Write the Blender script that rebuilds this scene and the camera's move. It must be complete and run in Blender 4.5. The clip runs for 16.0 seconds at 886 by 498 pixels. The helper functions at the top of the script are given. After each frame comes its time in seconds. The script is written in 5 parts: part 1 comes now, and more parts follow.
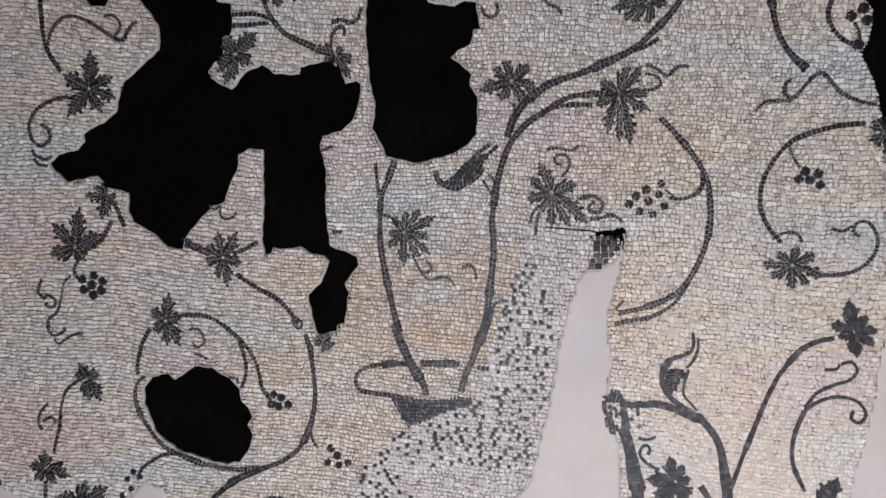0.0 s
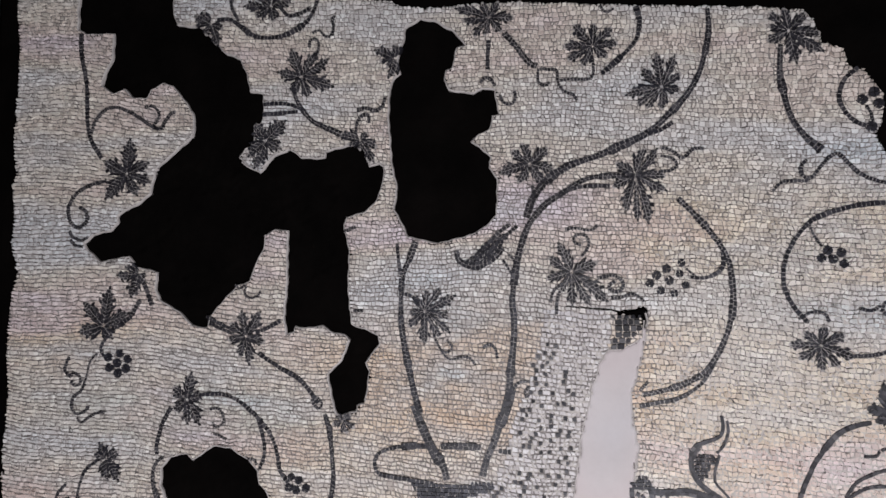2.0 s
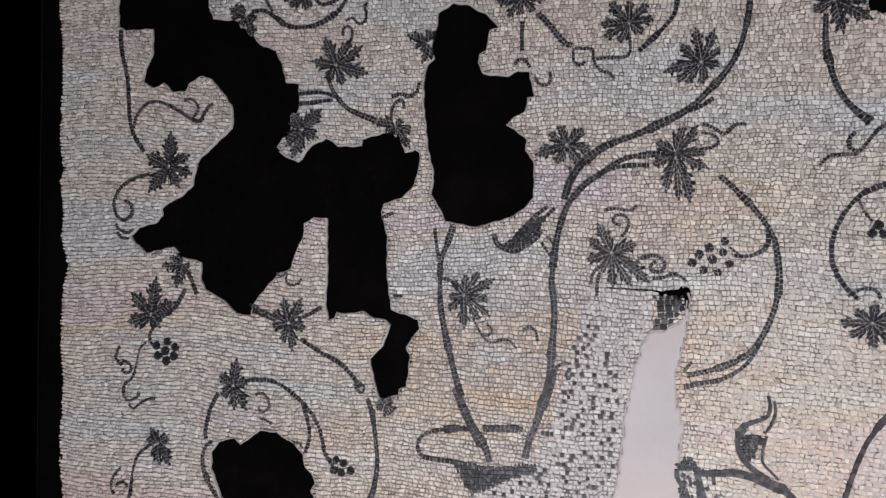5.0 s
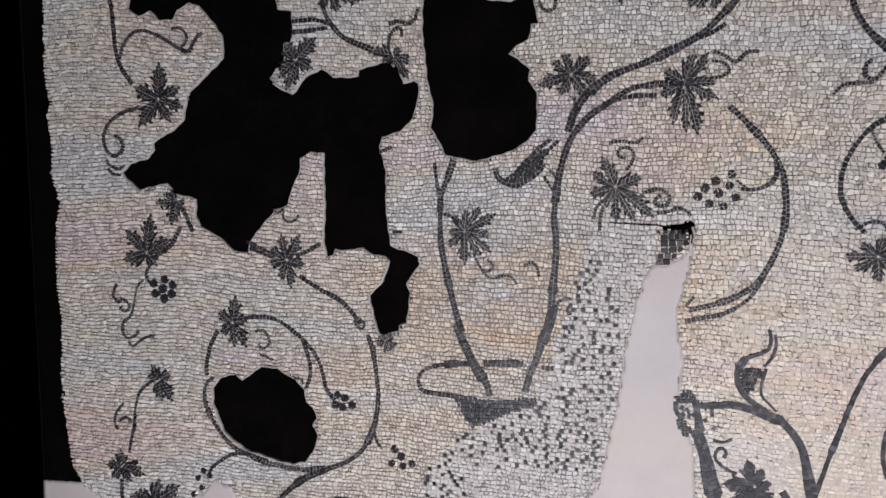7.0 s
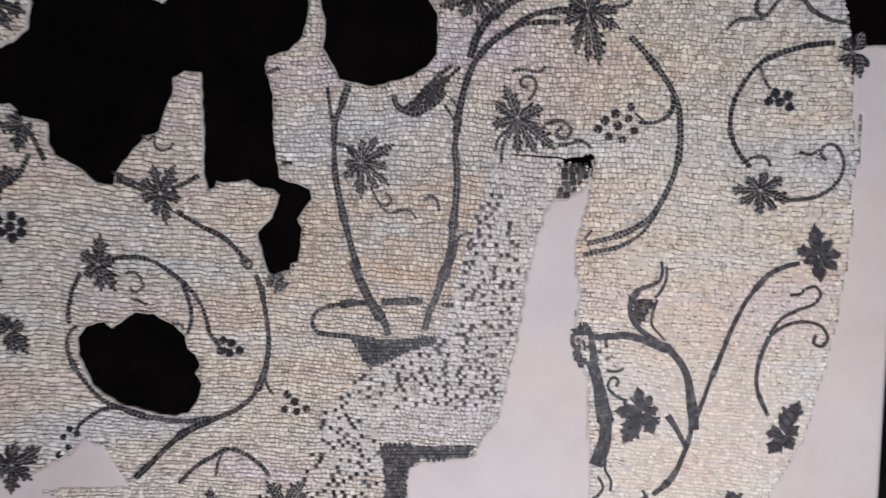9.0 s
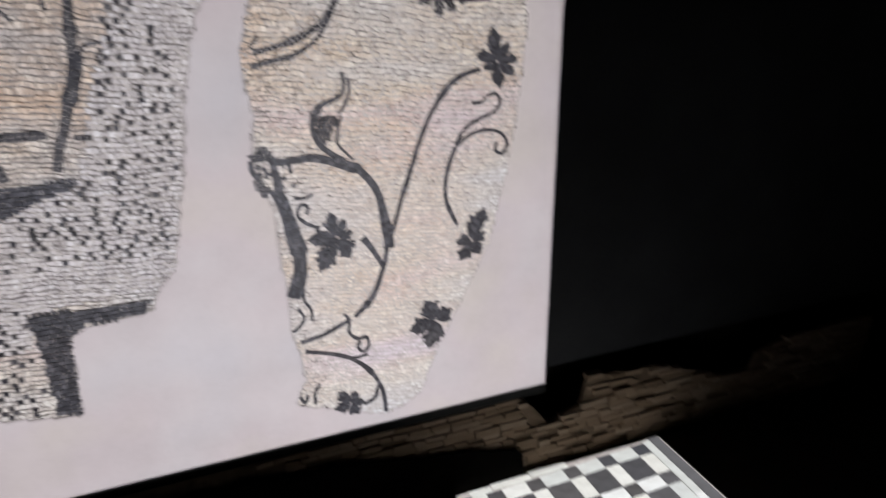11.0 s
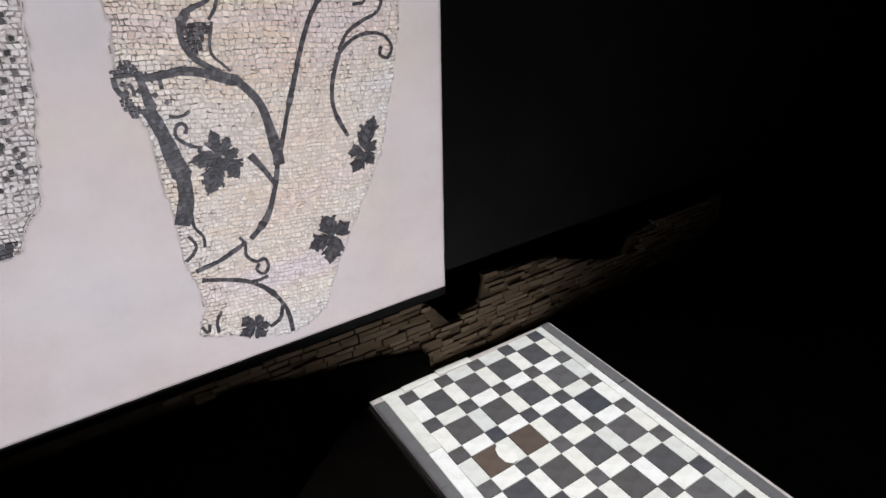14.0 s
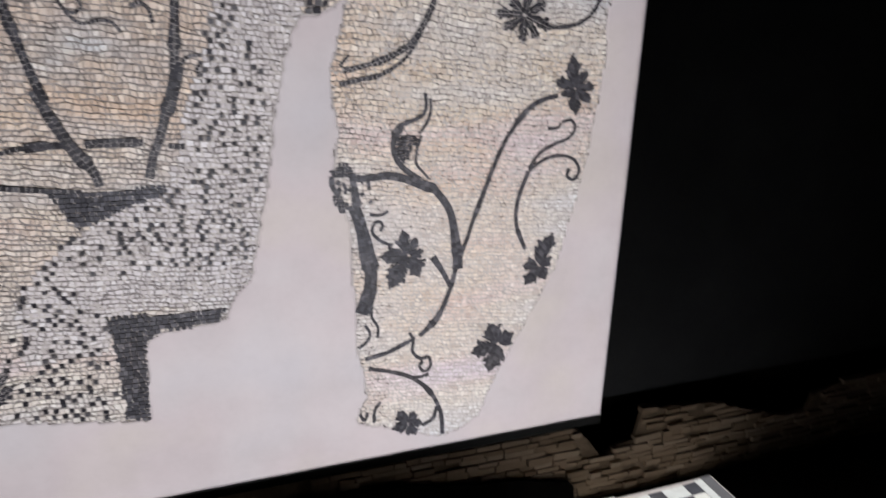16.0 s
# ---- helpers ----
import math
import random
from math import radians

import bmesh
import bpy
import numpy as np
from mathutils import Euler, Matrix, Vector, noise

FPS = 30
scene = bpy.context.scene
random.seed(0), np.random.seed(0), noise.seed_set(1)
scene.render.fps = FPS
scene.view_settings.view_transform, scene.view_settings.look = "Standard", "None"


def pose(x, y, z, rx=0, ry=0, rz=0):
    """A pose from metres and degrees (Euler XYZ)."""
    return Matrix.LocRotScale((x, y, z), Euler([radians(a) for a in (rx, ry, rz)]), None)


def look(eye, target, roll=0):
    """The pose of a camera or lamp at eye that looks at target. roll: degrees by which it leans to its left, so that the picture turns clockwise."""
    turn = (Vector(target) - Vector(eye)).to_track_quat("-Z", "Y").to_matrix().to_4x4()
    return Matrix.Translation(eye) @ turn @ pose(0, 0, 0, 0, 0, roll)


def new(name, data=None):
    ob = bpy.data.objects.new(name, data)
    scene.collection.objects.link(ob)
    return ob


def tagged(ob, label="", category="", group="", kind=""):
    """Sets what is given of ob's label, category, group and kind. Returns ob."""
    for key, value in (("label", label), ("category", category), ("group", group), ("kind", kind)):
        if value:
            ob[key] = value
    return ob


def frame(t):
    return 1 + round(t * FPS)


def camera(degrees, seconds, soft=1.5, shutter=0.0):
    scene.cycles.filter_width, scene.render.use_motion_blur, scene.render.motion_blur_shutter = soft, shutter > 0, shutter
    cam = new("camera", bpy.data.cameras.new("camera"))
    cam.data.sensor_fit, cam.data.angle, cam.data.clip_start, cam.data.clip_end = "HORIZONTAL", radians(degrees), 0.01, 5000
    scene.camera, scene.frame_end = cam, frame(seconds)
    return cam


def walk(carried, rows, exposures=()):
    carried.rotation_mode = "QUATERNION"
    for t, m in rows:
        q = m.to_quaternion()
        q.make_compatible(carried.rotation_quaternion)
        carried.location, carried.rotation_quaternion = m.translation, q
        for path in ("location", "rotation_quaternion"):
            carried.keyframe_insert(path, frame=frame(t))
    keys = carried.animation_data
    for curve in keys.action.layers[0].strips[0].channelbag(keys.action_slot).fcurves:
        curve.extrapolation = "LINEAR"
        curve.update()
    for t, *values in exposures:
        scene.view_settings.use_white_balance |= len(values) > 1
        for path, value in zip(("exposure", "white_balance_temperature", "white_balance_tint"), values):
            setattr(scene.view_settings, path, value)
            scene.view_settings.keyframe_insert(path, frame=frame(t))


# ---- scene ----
cam = camera(71.1, 16.0, shutter=0.5)
PATH = [
    (0, (0.511, -1.64, 1.559), (0.279, 0.345, 1.469), -0.5),
    (0.5, (0.51, -1.643, 1.562), (0.268, 0.342, 1.542), -0.4),
    (1, (0.514, -1.646, 1.558), (0.256, 0.337, 1.6), -0.4),
    (1.5, (0.515, -1.65, 1.565), (0.244, 0.329, 1.658), -0.5),
    (2, (0.52, -1.653, 1.567), (0.217, 0.318, 1.722), -0.5),
    (2.5, (0.508, -1.659, 1.566), (0.171, 0.305, 1.739), -0.8),
    (3, (0.507, -1.659, 1.563), (0.146, 0.301, 1.736), -1.1),
    (3.5, (0.504, -1.66, 1.561), (0.123, 0.297, 1.719), -1.3),
    (4, (0.502, -1.661, 1.563), (0.109, 0.295, 1.701), -1.6),
    (6.3, (0.487, -1.647, 1.543), (0.088, 0.313, 1.569), -1.5),
    (6.5, (0.485, -1.643, 1.541), (0.091, 0.318, 1.535), -1.6),
    (7, (0.482, -1.631, 1.534), (0.089, 0.329, 1.473), -1.7),
    (7.5, (0.484, -1.616, 1.519), (0.106, 0.346, 1.422), -1.7),
    (8, (0.471, -1.6, 1.503), (0.156, 0.371, 1.367), -1.6),
    (8.2, (0.456, -1.595, 1.512), (0.186, 0.38, 1.352), -1.6),
    (10.3, (0.582, -1.46, 1.413), (0.876, 0.465, 0.956), -1.4),
    (10.5, (0.62, -1.449, 1.415), (0.972, 0.444, 0.875), -1.6),
    (11, (0.664, -1.431, 1.398), (1.315, 0.316, 0.674), -1.0),
    (11.5, (0.65, -1.432, 1.362), (1.509, 0.156, 0.502), -2.3),
    (12, (0.639, -1.42, 1.366), (1.561, 0.064, 0.392), -2.0),
    (12.5, (0.623, -1.406, 1.379), (1.58, 0.029, 0.367), -1.8),
    (13, (0.614, -1.413, 1.378), (1.59, 0.019, 0.378), -1.1),
    (13.5, (0.61, -1.409, 1.384), (1.576, 0.039, 0.4), -1.0),
    (14, (0.608, -1.417, 1.378), (1.557, 0.053, 0.409), -1.0),
    (14.5, (0.605, -1.406, 1.387), (1.531, 0.086, 0.43), -0.9),
    (15, (0.599, -1.402, 1.398), (1.443, 0.169, 0.492), -0.7),
    (15.5, (0.581, -1.397, 1.395), (1.307, 0.293, 0.609), 0.0),
    (16, (0.541, -1.395, 1.385), (1.146, 0.4, 0.744), 1.0),
]
EXPOSURES = [(0, -0.51), (4.2, -0.52), (6.3, -0.50), (8.2, -0.50), (10.3, -0.56), (11.5, -0.63), (15.0, -0.63), (16, -0.59)]
walk(cam, [(t, look(e, g, r)) for t, e, g, r in PATH], EXPOSURES)

# ---- light: a dark hall, one beam on the wall mosaic, one on the pavement ----
world = bpy.data.worlds.new("dark_hall")
scene.world = world
world.use_nodes = True
world.node_tree.nodes["Background"].inputs[0].default_value = (0.75, 0.85, 1.0, 1)
world.node_tree.nodes["Background"].inputs[1].default_value = 0.009

WALL_LAMP = Vector((0.75, -2.6, 0.45))
FLOOR_LAMP = Vector((1.6, -0.9, 3.7))


def beam(name, eye, target, power, colour, degrees):
    data = bpy.data.lights.new(name, "SPOT")
    data.energy, data.color = power, colour
    data.spot_size, data.spot_blend, data.shadow_soft_size = radians(degrees), 0.05, 0.0012
    ob = new(name, data)
    ob.matrix_world = look(eye, target)
    return ob


beam("wall_beam", WALL_LAMP, (0.2, 0, 1.3), 455, (0.985, 0.972, 1.01), 80)
beam("pavement_beam", FLOOR_LAMP, (1.6, -0.72, 0), 980, (1.0, 0.99, 0.985), 50)


# ---- materials ----
def nodes_of(name, gloss=0.2):
    m = bpy.data.materials.new(name)
    m.use_nodes = True
    nt = m.node_tree
    nt.nodes["Principled BSDF"].inputs["Specular IOR Level"].default_value = gloss
    return m, nt, nt.nodes["Principled BSDF"]


def noise_node(nt, scale, detail=5.0, rough=0.6, stretch=None):
    tc = nt.nodes.new("ShaderNodeTexCoord")
    n = nt.nodes.new("ShaderNodeTexNoise")
    n.inputs["Scale"].default_value, n.inputs["Detail"].default_value, n.inputs["Roughness"].default_value = scale, detail, rough
    if stretch:
        mp = nt.nodes.new("ShaderNodeMapping")
        mp.inputs["Scale"].default_value = stretch
        nt.links.new(tc.outputs["Object"], mp.inputs[0])
        nt.links.new(mp.outputs[0], n.inputs["Vector"])
    else:
        nt.links.new(tc.outputs["Object"], n.inputs["Vector"])
    return n.outputs[0]


def ramp(nt, fac, stops):
    r = nt.nodes.new("ShaderNodeValToRGB")
    r.color_ramp.elements.remove(r.color_ramp.elements[1])
    for i, (p, c) in enumerate(stops):
        e = r.color_ramp.elements[0] if i == 0 else r.color_ramp.elements.new(p)
        e.position, e.color = p, (*c, 1)
    nt.links.new(fac, r.inputs[0])
    return r.outputs[0]


def mix(nt, kind, fac, a, b):
    m = nt.nodes.new("ShaderNodeMix")
    m.data_type, m.blend_type = "RGBA", kind
    if hasattr(fac, "is_linked"):
        nt.links.new(fac, m.inputs[0])
    else:
        m.inputs[0].default_value = fac
    nt.links.new(a, m.inputs[6])
    nt.links.new(b, m.inputs[7])
    return m.outputs[2]


def bump(nt, bsdf, height, strength, distance):
    b = nt.nodes.new("ShaderNodeBump")
    b.inputs["Strength"].default_value, b.inputs["Distance"].default_value = strength, distance
    nt.links.new(height, b.inputs["Height"])
    nt.links.new(b.outputs[0], bsdf.inputs["Normal"])


# stains plus the beam's colour bands, put into the stone: middle (x, z), reach, tone
STAINS_AND_BANDS = [(0.12, 1.12, 0.60, 0.36, (1.0, 0.94, 0.875)), (0.93, 0.88, 0.40, 0.36, (1.0, 0.925, 0.86)), (0.40, 1.36, 0.62, 0.24, (1.0, 0.85, 0.71)), (1.08, 1.72, 0.50, 0.22, (1.0, 0.945, 0.85)), (1.15, 1.28, 0.45, 0.30, (1.0, 0.94, 0.85)),
          (-0.80, 1.45, 0.35, 0.12, (1.0, 0.92, 0.83)), (-0.95, 0.95, 0.35, 0.16, (0.97, 0.88, 0.90)), (-0.45, 1.25, 0.6, 0.10, (0.88, 0.95, 1.0))]


def stone_bits(name, stops, tint, per_object=False, rough=0.5, grain=0.35, drift_scale=2.2, patchy=False):
    """Small cut stones: a colour for each, a slow drift over the field, a fine grain."""
    m, nt, bsdf = nodes_of(name)
    if per_object:
        rnd = nt.nodes.new("ShaderNodeObjectInfo").outputs["Random"]
    else:
        rnd = nt.nodes.new("ShaderNodeNewGeometry").outputs["Random Per Island"]
    base = ramp(nt, rnd, stops)
    drift = ramp(nt, noise_node(nt, drift_scale, 3, 0.5, (0.5, 1, 2.2)), tint)
    c = mix(nt, "MULTIPLY", 1.0, base, drift)
    for (sx, sz, rx, rz, tone) in STAINS_AND_BANDS if patchy else ():
        tc, mp, g = nt.nodes.new("ShaderNodeTexCoord"), nt.nodes.new("ShaderNodeMapping"), nt.nodes.new("ShaderNodeTexGradient")
        g.gradient_type = "SPHERICAL"
        mp.inputs["Location"].default_value, mp.inputs["Scale"].default_value = (-sx / rx, 0, -sz / rz), (1 / rx, 1, 1 / rz)
        nt.links.new(tc.outputs["Object"], mp.inputs[0])
        nt.links.new(mp.outputs[0], g.inputs[0])
        blot = mix(nt, "MULTIPLY", 1.0, ramp(nt, g.outputs["Fac"], [(0.0, (0, 0, 0)), (0.5, (1, 1, 1))]), ramp(nt, noise_node(nt, 6, 5, 0.6, (1, 1, 2.5)), [(0.32, (0.15, 0.15, 0.15)), (0.58, (1, 1, 1))]))
        hue = nt.nodes.new("ShaderNodeRGB")
        hue.outputs[0].default_value = (*tone, 1)
        c = mix(nt, "MULTIPLY", blot, c, hue.outputs[0])
    fine = noise_node(nt, 260, 4, 0.7)
    c = mix(nt, "MULTIPLY", grain, c, ramp(nt, fine, [(0.3, (0.45, 0.43, 0.42)), (0.6, (1.05, 1.05, 1.05))]))
    nt.links.new(c, bsdf.inputs["Base Color"])
    bsdf.inputs["Roughness"].default_value = rough
    bump(nt, bsdf, mix(nt, "MIX", 0.55, fine, noise_node(nt, 75, 3, 0.6)), 0.5, 0.002)
    return m


PALE_STOPS = [(0.0, (0.54, 0.492, 0.486)), (0.12, (0.645, 0.597, 0.591)), (0.5, (0.69, 0.647, 0.645)), (0.85, (0.72, 0.683, 0.68)), (1.0, (0.80, 0.774, 0.769))]
# pastel bands of the beam's light, worked into the stone colours
DRIFT = [(0.28, (0.85, 0.94, 1.0)), (0.38, (0.92, 0.97, 1.0)), (0.46, (0.97, 0.985, 0.97)), (0.52, (1.0, 0.975, 0.885)), (0.58, (1.0, 0.925, 0.86)), (0.66, (0.98, 0.915, 0.98)), (0.78, (0.91, 0.95, 1.0))]
M_PALE = stone_bits("cream_tesserae", PALE_STOPS, DRIFT, patchy=True)
M_PALE_ONE = stone_bits("cream_tessera", PALE_STOPS, DRIFT, per_object=True, patchy=True)
WHITE_STOPS = [(0.0, (0.515, 0.475, 0.475)), (0.3, (0.605, 0.565, 0.57)), (0.8, (0.665, 0.63, 0.635)), (1.0, (0.725, 0.70, 0.705))]
M_WHITE = stone_bits("white_tesserae", WHITE_STOPS, [(0.3, (0.95, 0.97, 1.0)), (0.7, (1.0, 0.98, 0.95))])
DARK_STOPS = [(0.0, (0.012, 0.011, 0.014)), (0.5, (0.025, 0.024, 0.030)), (0.85, (0.044, 0.042, 0.049)), (1.0, (0.090, 0.086, 0.092))]
DARK_DRIFT = [(0.3, (0.9, 0.95, 1.05)), (0.7, (1.05, 1.0, 0.95))]
M_DARK_ONE = stone_bits("basalt_tessera", DARK_STOPS, DARK_DRIFT, per_object=True, rough=0.45)
M_DARK = stone_bits("basalt_tesserae", DARK_STOPS, [(0.3, (0.9, 0.95, 1.05)), (0.7, (1.05, 1.0, 0.95))], rough=0.45)

GREY_STOPS = [(0.0, (0.030, 0.029, 0.034)), (0.5, (0.052, 0.051, 0.059)), (0.85, (0.078, 0.076, 0.086)), (1.0, (0.125, 0.12, 0.13))]
M_GREY_BITS = stone_bits("grey_basalt_tesserae", GREY_STOPS, DARK_DRIFT, rough=0.5)
M_GREY_ONE = stone_bits("grey_basalt_tessera", GREY_STOPS, DARK_DRIFT, per_object=True, rough=0.5)


def earthy(name, lo, mid, hi, scale, rough, fine_scale, height, tints=None, gloss=0.2, grain=0.35):
    m, nt, bsdf = nodes_of(name, gloss)
    big = noise_node(nt, scale, 6, 0.62)
    c = ramp(nt, big, [(0.28, lo), (0.5, mid), (0.74, hi)])
    fine = noise_node(nt, fine_scale, 6, 0.7)
    c = mix(nt, "MULTIPLY", grain, c, ramp(nt, fine, [(0.3, (0.72, 0.70, 0.69)), (0.55, (1, 1, 1))]))
    if tints:
        c = mix(nt, "MULTIPLY", 1.0, c, ramp(nt, noise_node(nt, tints[0], 2, 0.5), tints[1]))
    nt.links.new(c, bsdf.inputs["Base Color"])
    bsdf.inputs["Roughness"].default_value = rough
    bump(nt, bsdf, fine, 0.5, height)
    return m


M_MORTAR = earthy("lime_mortar", (0.05, 0.045, 0.043), (0.215, 0.195, 0.187), (0.40, 0.372, 0.358), 34, 0.9, 180, 0.002)
M_MORTAR_PALE = earthy("pale_lime_mortar", (0.35, 0.322, 0.305), (0.475, 0.44, 0.418), (0.55, 0.512, 0.49), 22, 0.9, 180, 0.002)
M_LIME_EDGE = earthy("lime_edge", (0.40, 0.37, 0.36), (0.50, 0.465, 0.455), (0.58, 0.545, 0.535), 30, 0.9, 160, 0.001)
M_POINTING = earthy("pale_pointing", (0.20, 0.185, 0.18), (0.33, 0.305, 0.297), (0.45, 0.42, 0.41), 30, 0.9, 180, 0.001)
M_MORTAR_DARK = earthy("dark_pointing", (0.05, 0.048, 0.052), (0.08, 0.076, 0.08), (0.13, 0.122, 0.122), 30, 0.9, 180, 0.001)
# near-black colour stands for plaster that no beam light reaches
M_UNLIT_PLASTER = earthy("unlit_grey_plaster", (0.0020, 0.0017, 0.0017), (0.0031, 0.0026, 0.0025), (0.0046, 0.0038, 0.0036), 7, 1.0, 70, 0.003, gloss=0.0)
M_PLASTER = earthy("pinkish_plaster", (0.485, 0.452, 0.449), (0.535, 0.50, 0.497), (0.575, 0.54, 0.535), 4, 0.85, 45, 0.0006,
                   (2.6, [(0.30, (0.95, 0.96, 1.0)), (0.42, (0.98, 0.965, 0.985)), (0.52, (0.985, 0.94, 0.96)), (0.66, (1.0, 0.965, 0.92))]), grain=0.10)
M_BLACK = earthy("black_board", (0.0012, 0.0010, 0.0010), (0.0018, 0.0015, 0.0015), (0.003, 0.0022, 0.002), 5, 1.0, 60, 0.0005, gloss=0.0)
M_DARKWALL = earthy("black_painted_wall", (0.036, 0.037, 0.041), (0.046, 0.047, 0.052), (0.060, 0.061, 0.065), 3, 0.75, 90, 0.001)
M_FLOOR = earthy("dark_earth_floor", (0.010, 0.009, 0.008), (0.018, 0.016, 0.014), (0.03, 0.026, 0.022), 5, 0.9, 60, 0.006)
M_NEAR_BLACK = earthy("near_black", (0.003, 0.0027, 0.0025), (0.0055, 0.005, 0.0045), (0.009, 0.008, 0.007), 9, 1.0, 60, 0.006, gloss=0.0)
M_EDGE = earthy("near_black_edge", (0.005, 0.005, 0.005), (0.008, 0.0075, 0.0075), (0.012, 0.011, 0.011), 8, 0.6, 90, 0.0005)
M_RUBBLE = earthy("earthy_rubble", (0.17, 0.12, 0.08), (0.27, 0.195, 0.135), (0.37, 0.28, 0.20), 14, 0.95, 90, 0.006)
M_METAL = earthy("black_metal", (0.010, 0.010, 0.010), (0.014, 0.014, 0.014), (0.02, 0.02, 0.02), 8, 0.5, 90, 0.0003)


def tile_stone(name, stops, rough, vein):
    m, nt, bsdf = nodes_of(name)
    base = ramp(nt, nt.nodes.new("ShaderNodeObjectInfo").outputs["Random"], stops)
    n = noise_node(nt, 22, 8, 0.7)
    c = mix(nt, "MULTIPLY", vein, base, ramp(nt, n, [(0.30, (0.5, 0.47, 0.44)), (0.5, (0.92, 0.92, 0.92)), (0.65, (1.1, 1.1, 1.1))]))
    f = noise_node(nt, 240, 5, 0.7)
    c = mix(nt, "MULTIPLY", 0.3, c, ramp(nt, f, [(0.32, (0.6, 0.58, 0.55)), (0.55, (1, 1, 1))]))
    nt.links.new(c, bsdf.inputs["Base Color"])
    bsdf.inputs["Roughness"].default_value = rough
    bump(nt, bsdf, f, 0.25, 0.0006)
    return m


M_SLATE = tile_stone("slate_tile", [(0, (0.066, 0.070, 0.085)), (0.4, (0.085, 0.086, 0.097)), (0.7, (0.098, 0.094, 0.097)), (1, (0.122, 0.12, 0.13))], 0.5, 0.75)
M_MARBLE = tile_stone("white_marble_tile", [(0, (0.64, 0.67, 0.67)), (0.3, (0.76, 0.765, 0.735)), (0.6, (0.80, 0.80, 0.77)), (1, (0.83, 0.85, 0.86))], 0.4, 0.4)
M_BROWN = tile_stone("brown_stone_tile", [(0, (0.105, 0.080, 0.068)), (1, (0.13, 0.098, 0.08))], 0.55, 0.6)
M_GREY = tile_stone("grey_stone_border", [(0, (0.115, 0.115, 0.125)), (1, (0.14, 0.14, 0.15))], 0.55, 0.5)
M_BRICK = tile_stone("worn_roman_brick", [(0, (0.34, 0.245, 0.165)), (0.5, (0.44, 0.32, 0.222)), (1, (0.54, 0.415, 0.305))], 0.9, 0.8)


# ---- building helpers ----
def thing(name, at, label, category, **tags):
    ob = new(name)
    ob.location = at
    return tagged(ob, label, category, **tags)


def mesh_of(name, verts, faces, material):
    me = bpy.data.meshes.new(name)
    me.from_pydata(verts, [], faces)
    me.materials.append(material)
    me.update()
    return me


def hang(name, me, parent=None, label="", kind=""):
    """Links a mesh given in world coordinates as an object under a thing."""
    ob = new(name, me)
    if parent:
        ob.parent = parent
        ob.matrix_parent_inverse = Matrix.Translation(parent.location).inverted()
    return tagged(ob, label, kind=kind)


def block(name, lo, hi, material, parent=None, label="", kind="", bevel=0.0, category=""):
    bm = bmesh.new()
    bmesh.ops.create_cube(bm, size=1)
    for v in bm.verts:
        v.co = [(a + b) / 2 + c * (b - a) for a, b, c in zip(lo, hi, v.co)]
    if bevel:
        bmesh.ops.bevel(bm, geom=bm.edges[:], offset=bevel, segments=2, affect="EDGES")
    me = bpy.data.meshes.new(name)
    bm.to_mesh(me)
    bm.free()
    me.materials.append(material)
    ob = hang(name, me, parent, label, kind)
    return tagged(ob, category=category)


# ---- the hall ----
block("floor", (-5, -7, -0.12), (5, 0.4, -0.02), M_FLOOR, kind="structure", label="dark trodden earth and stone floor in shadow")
block("wall_north", (-5, 0.04, 0.335), (5, 0.3, 4.6), M_DARKWALL, kind="structure", label="black painted wall behind the mosaic")
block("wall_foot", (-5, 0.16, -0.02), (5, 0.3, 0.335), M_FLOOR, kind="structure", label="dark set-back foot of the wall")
block("wall_south", (-5, -7.2, -0.02), (5, -7, 4.6), M_DARKWALL, kind="structure", label="black painted wall")
block("wall_west", (-5.2, -7.2, -0.02), (-5, 0.3, 4.6), M_DARKWALL, kind="structure", label="black painted wall")
block("wall_east", (5, -7.2, -0.02), (5.2, 0.3, 4.6), M_DARKWALL, kind="structure", label="black painted wall")
block("ceiling", (-5.2, -7.2, 4.6), (5.2, 0.3, 4.8), M_DARKWALL, kind="structure", label="black painted ceiling")

# ---- beam housings: unseen added boxes whose cut-out trims the beam, hung from the ceiling ----
def housing(name, eye, corners, label):
    """A lamp box whose front plate has an opening; corners: the lit rectangle, (lo, hi) of world points, seen from eye 0.3 m in front of the plate."""
    top = thing(name, (eye.x, eye.y, 4.6 if eye.z > 2 else -0.02), label, "projector", group="beam projectors")
    pts = [eye + (Vector(c) - eye).normalized() * 0.3 / abs((Vector(c) - eye).normalized().dot(((Vector(corners[0]) + Vector(corners[2])) / 2 - eye).normalized())) for c in corners]
    n = ((Vector(corners[0]) + Vector(corners[2])) / 2 - eye).normalized()
    mid = sum(pts, Vector()) / 4
    outer = [mid + (p - mid).normalized() * 0.5 for p in pts]
    back = [p - n * 0.5 for p in outer]
    v = pts + outer + back
    f = [(i, (i + 1) % 4, 4 + (i + 1) % 4, 4 + i) for i in range(4)]
    f += [(4 + i, 4 + (i + 1) % 4, 8 + (i + 1) % 4, 8 + i) for i in range(4)] + [(11, 10, 9, 8)]
    hang("case", mesh_of("case", [tuple(p) for p in v], f, M_METAL), top)
    c = sum(back, Vector()) / 4
    lo, hi = ((-0.02, c.z) if eye.z < 2 else (c.z, 4.6))
    block("stem", (c.x - 0.02, c.y - 0.02, lo), (c.x + 0.02, c.y + 0.02, hi), M_METAL, top)
    return top


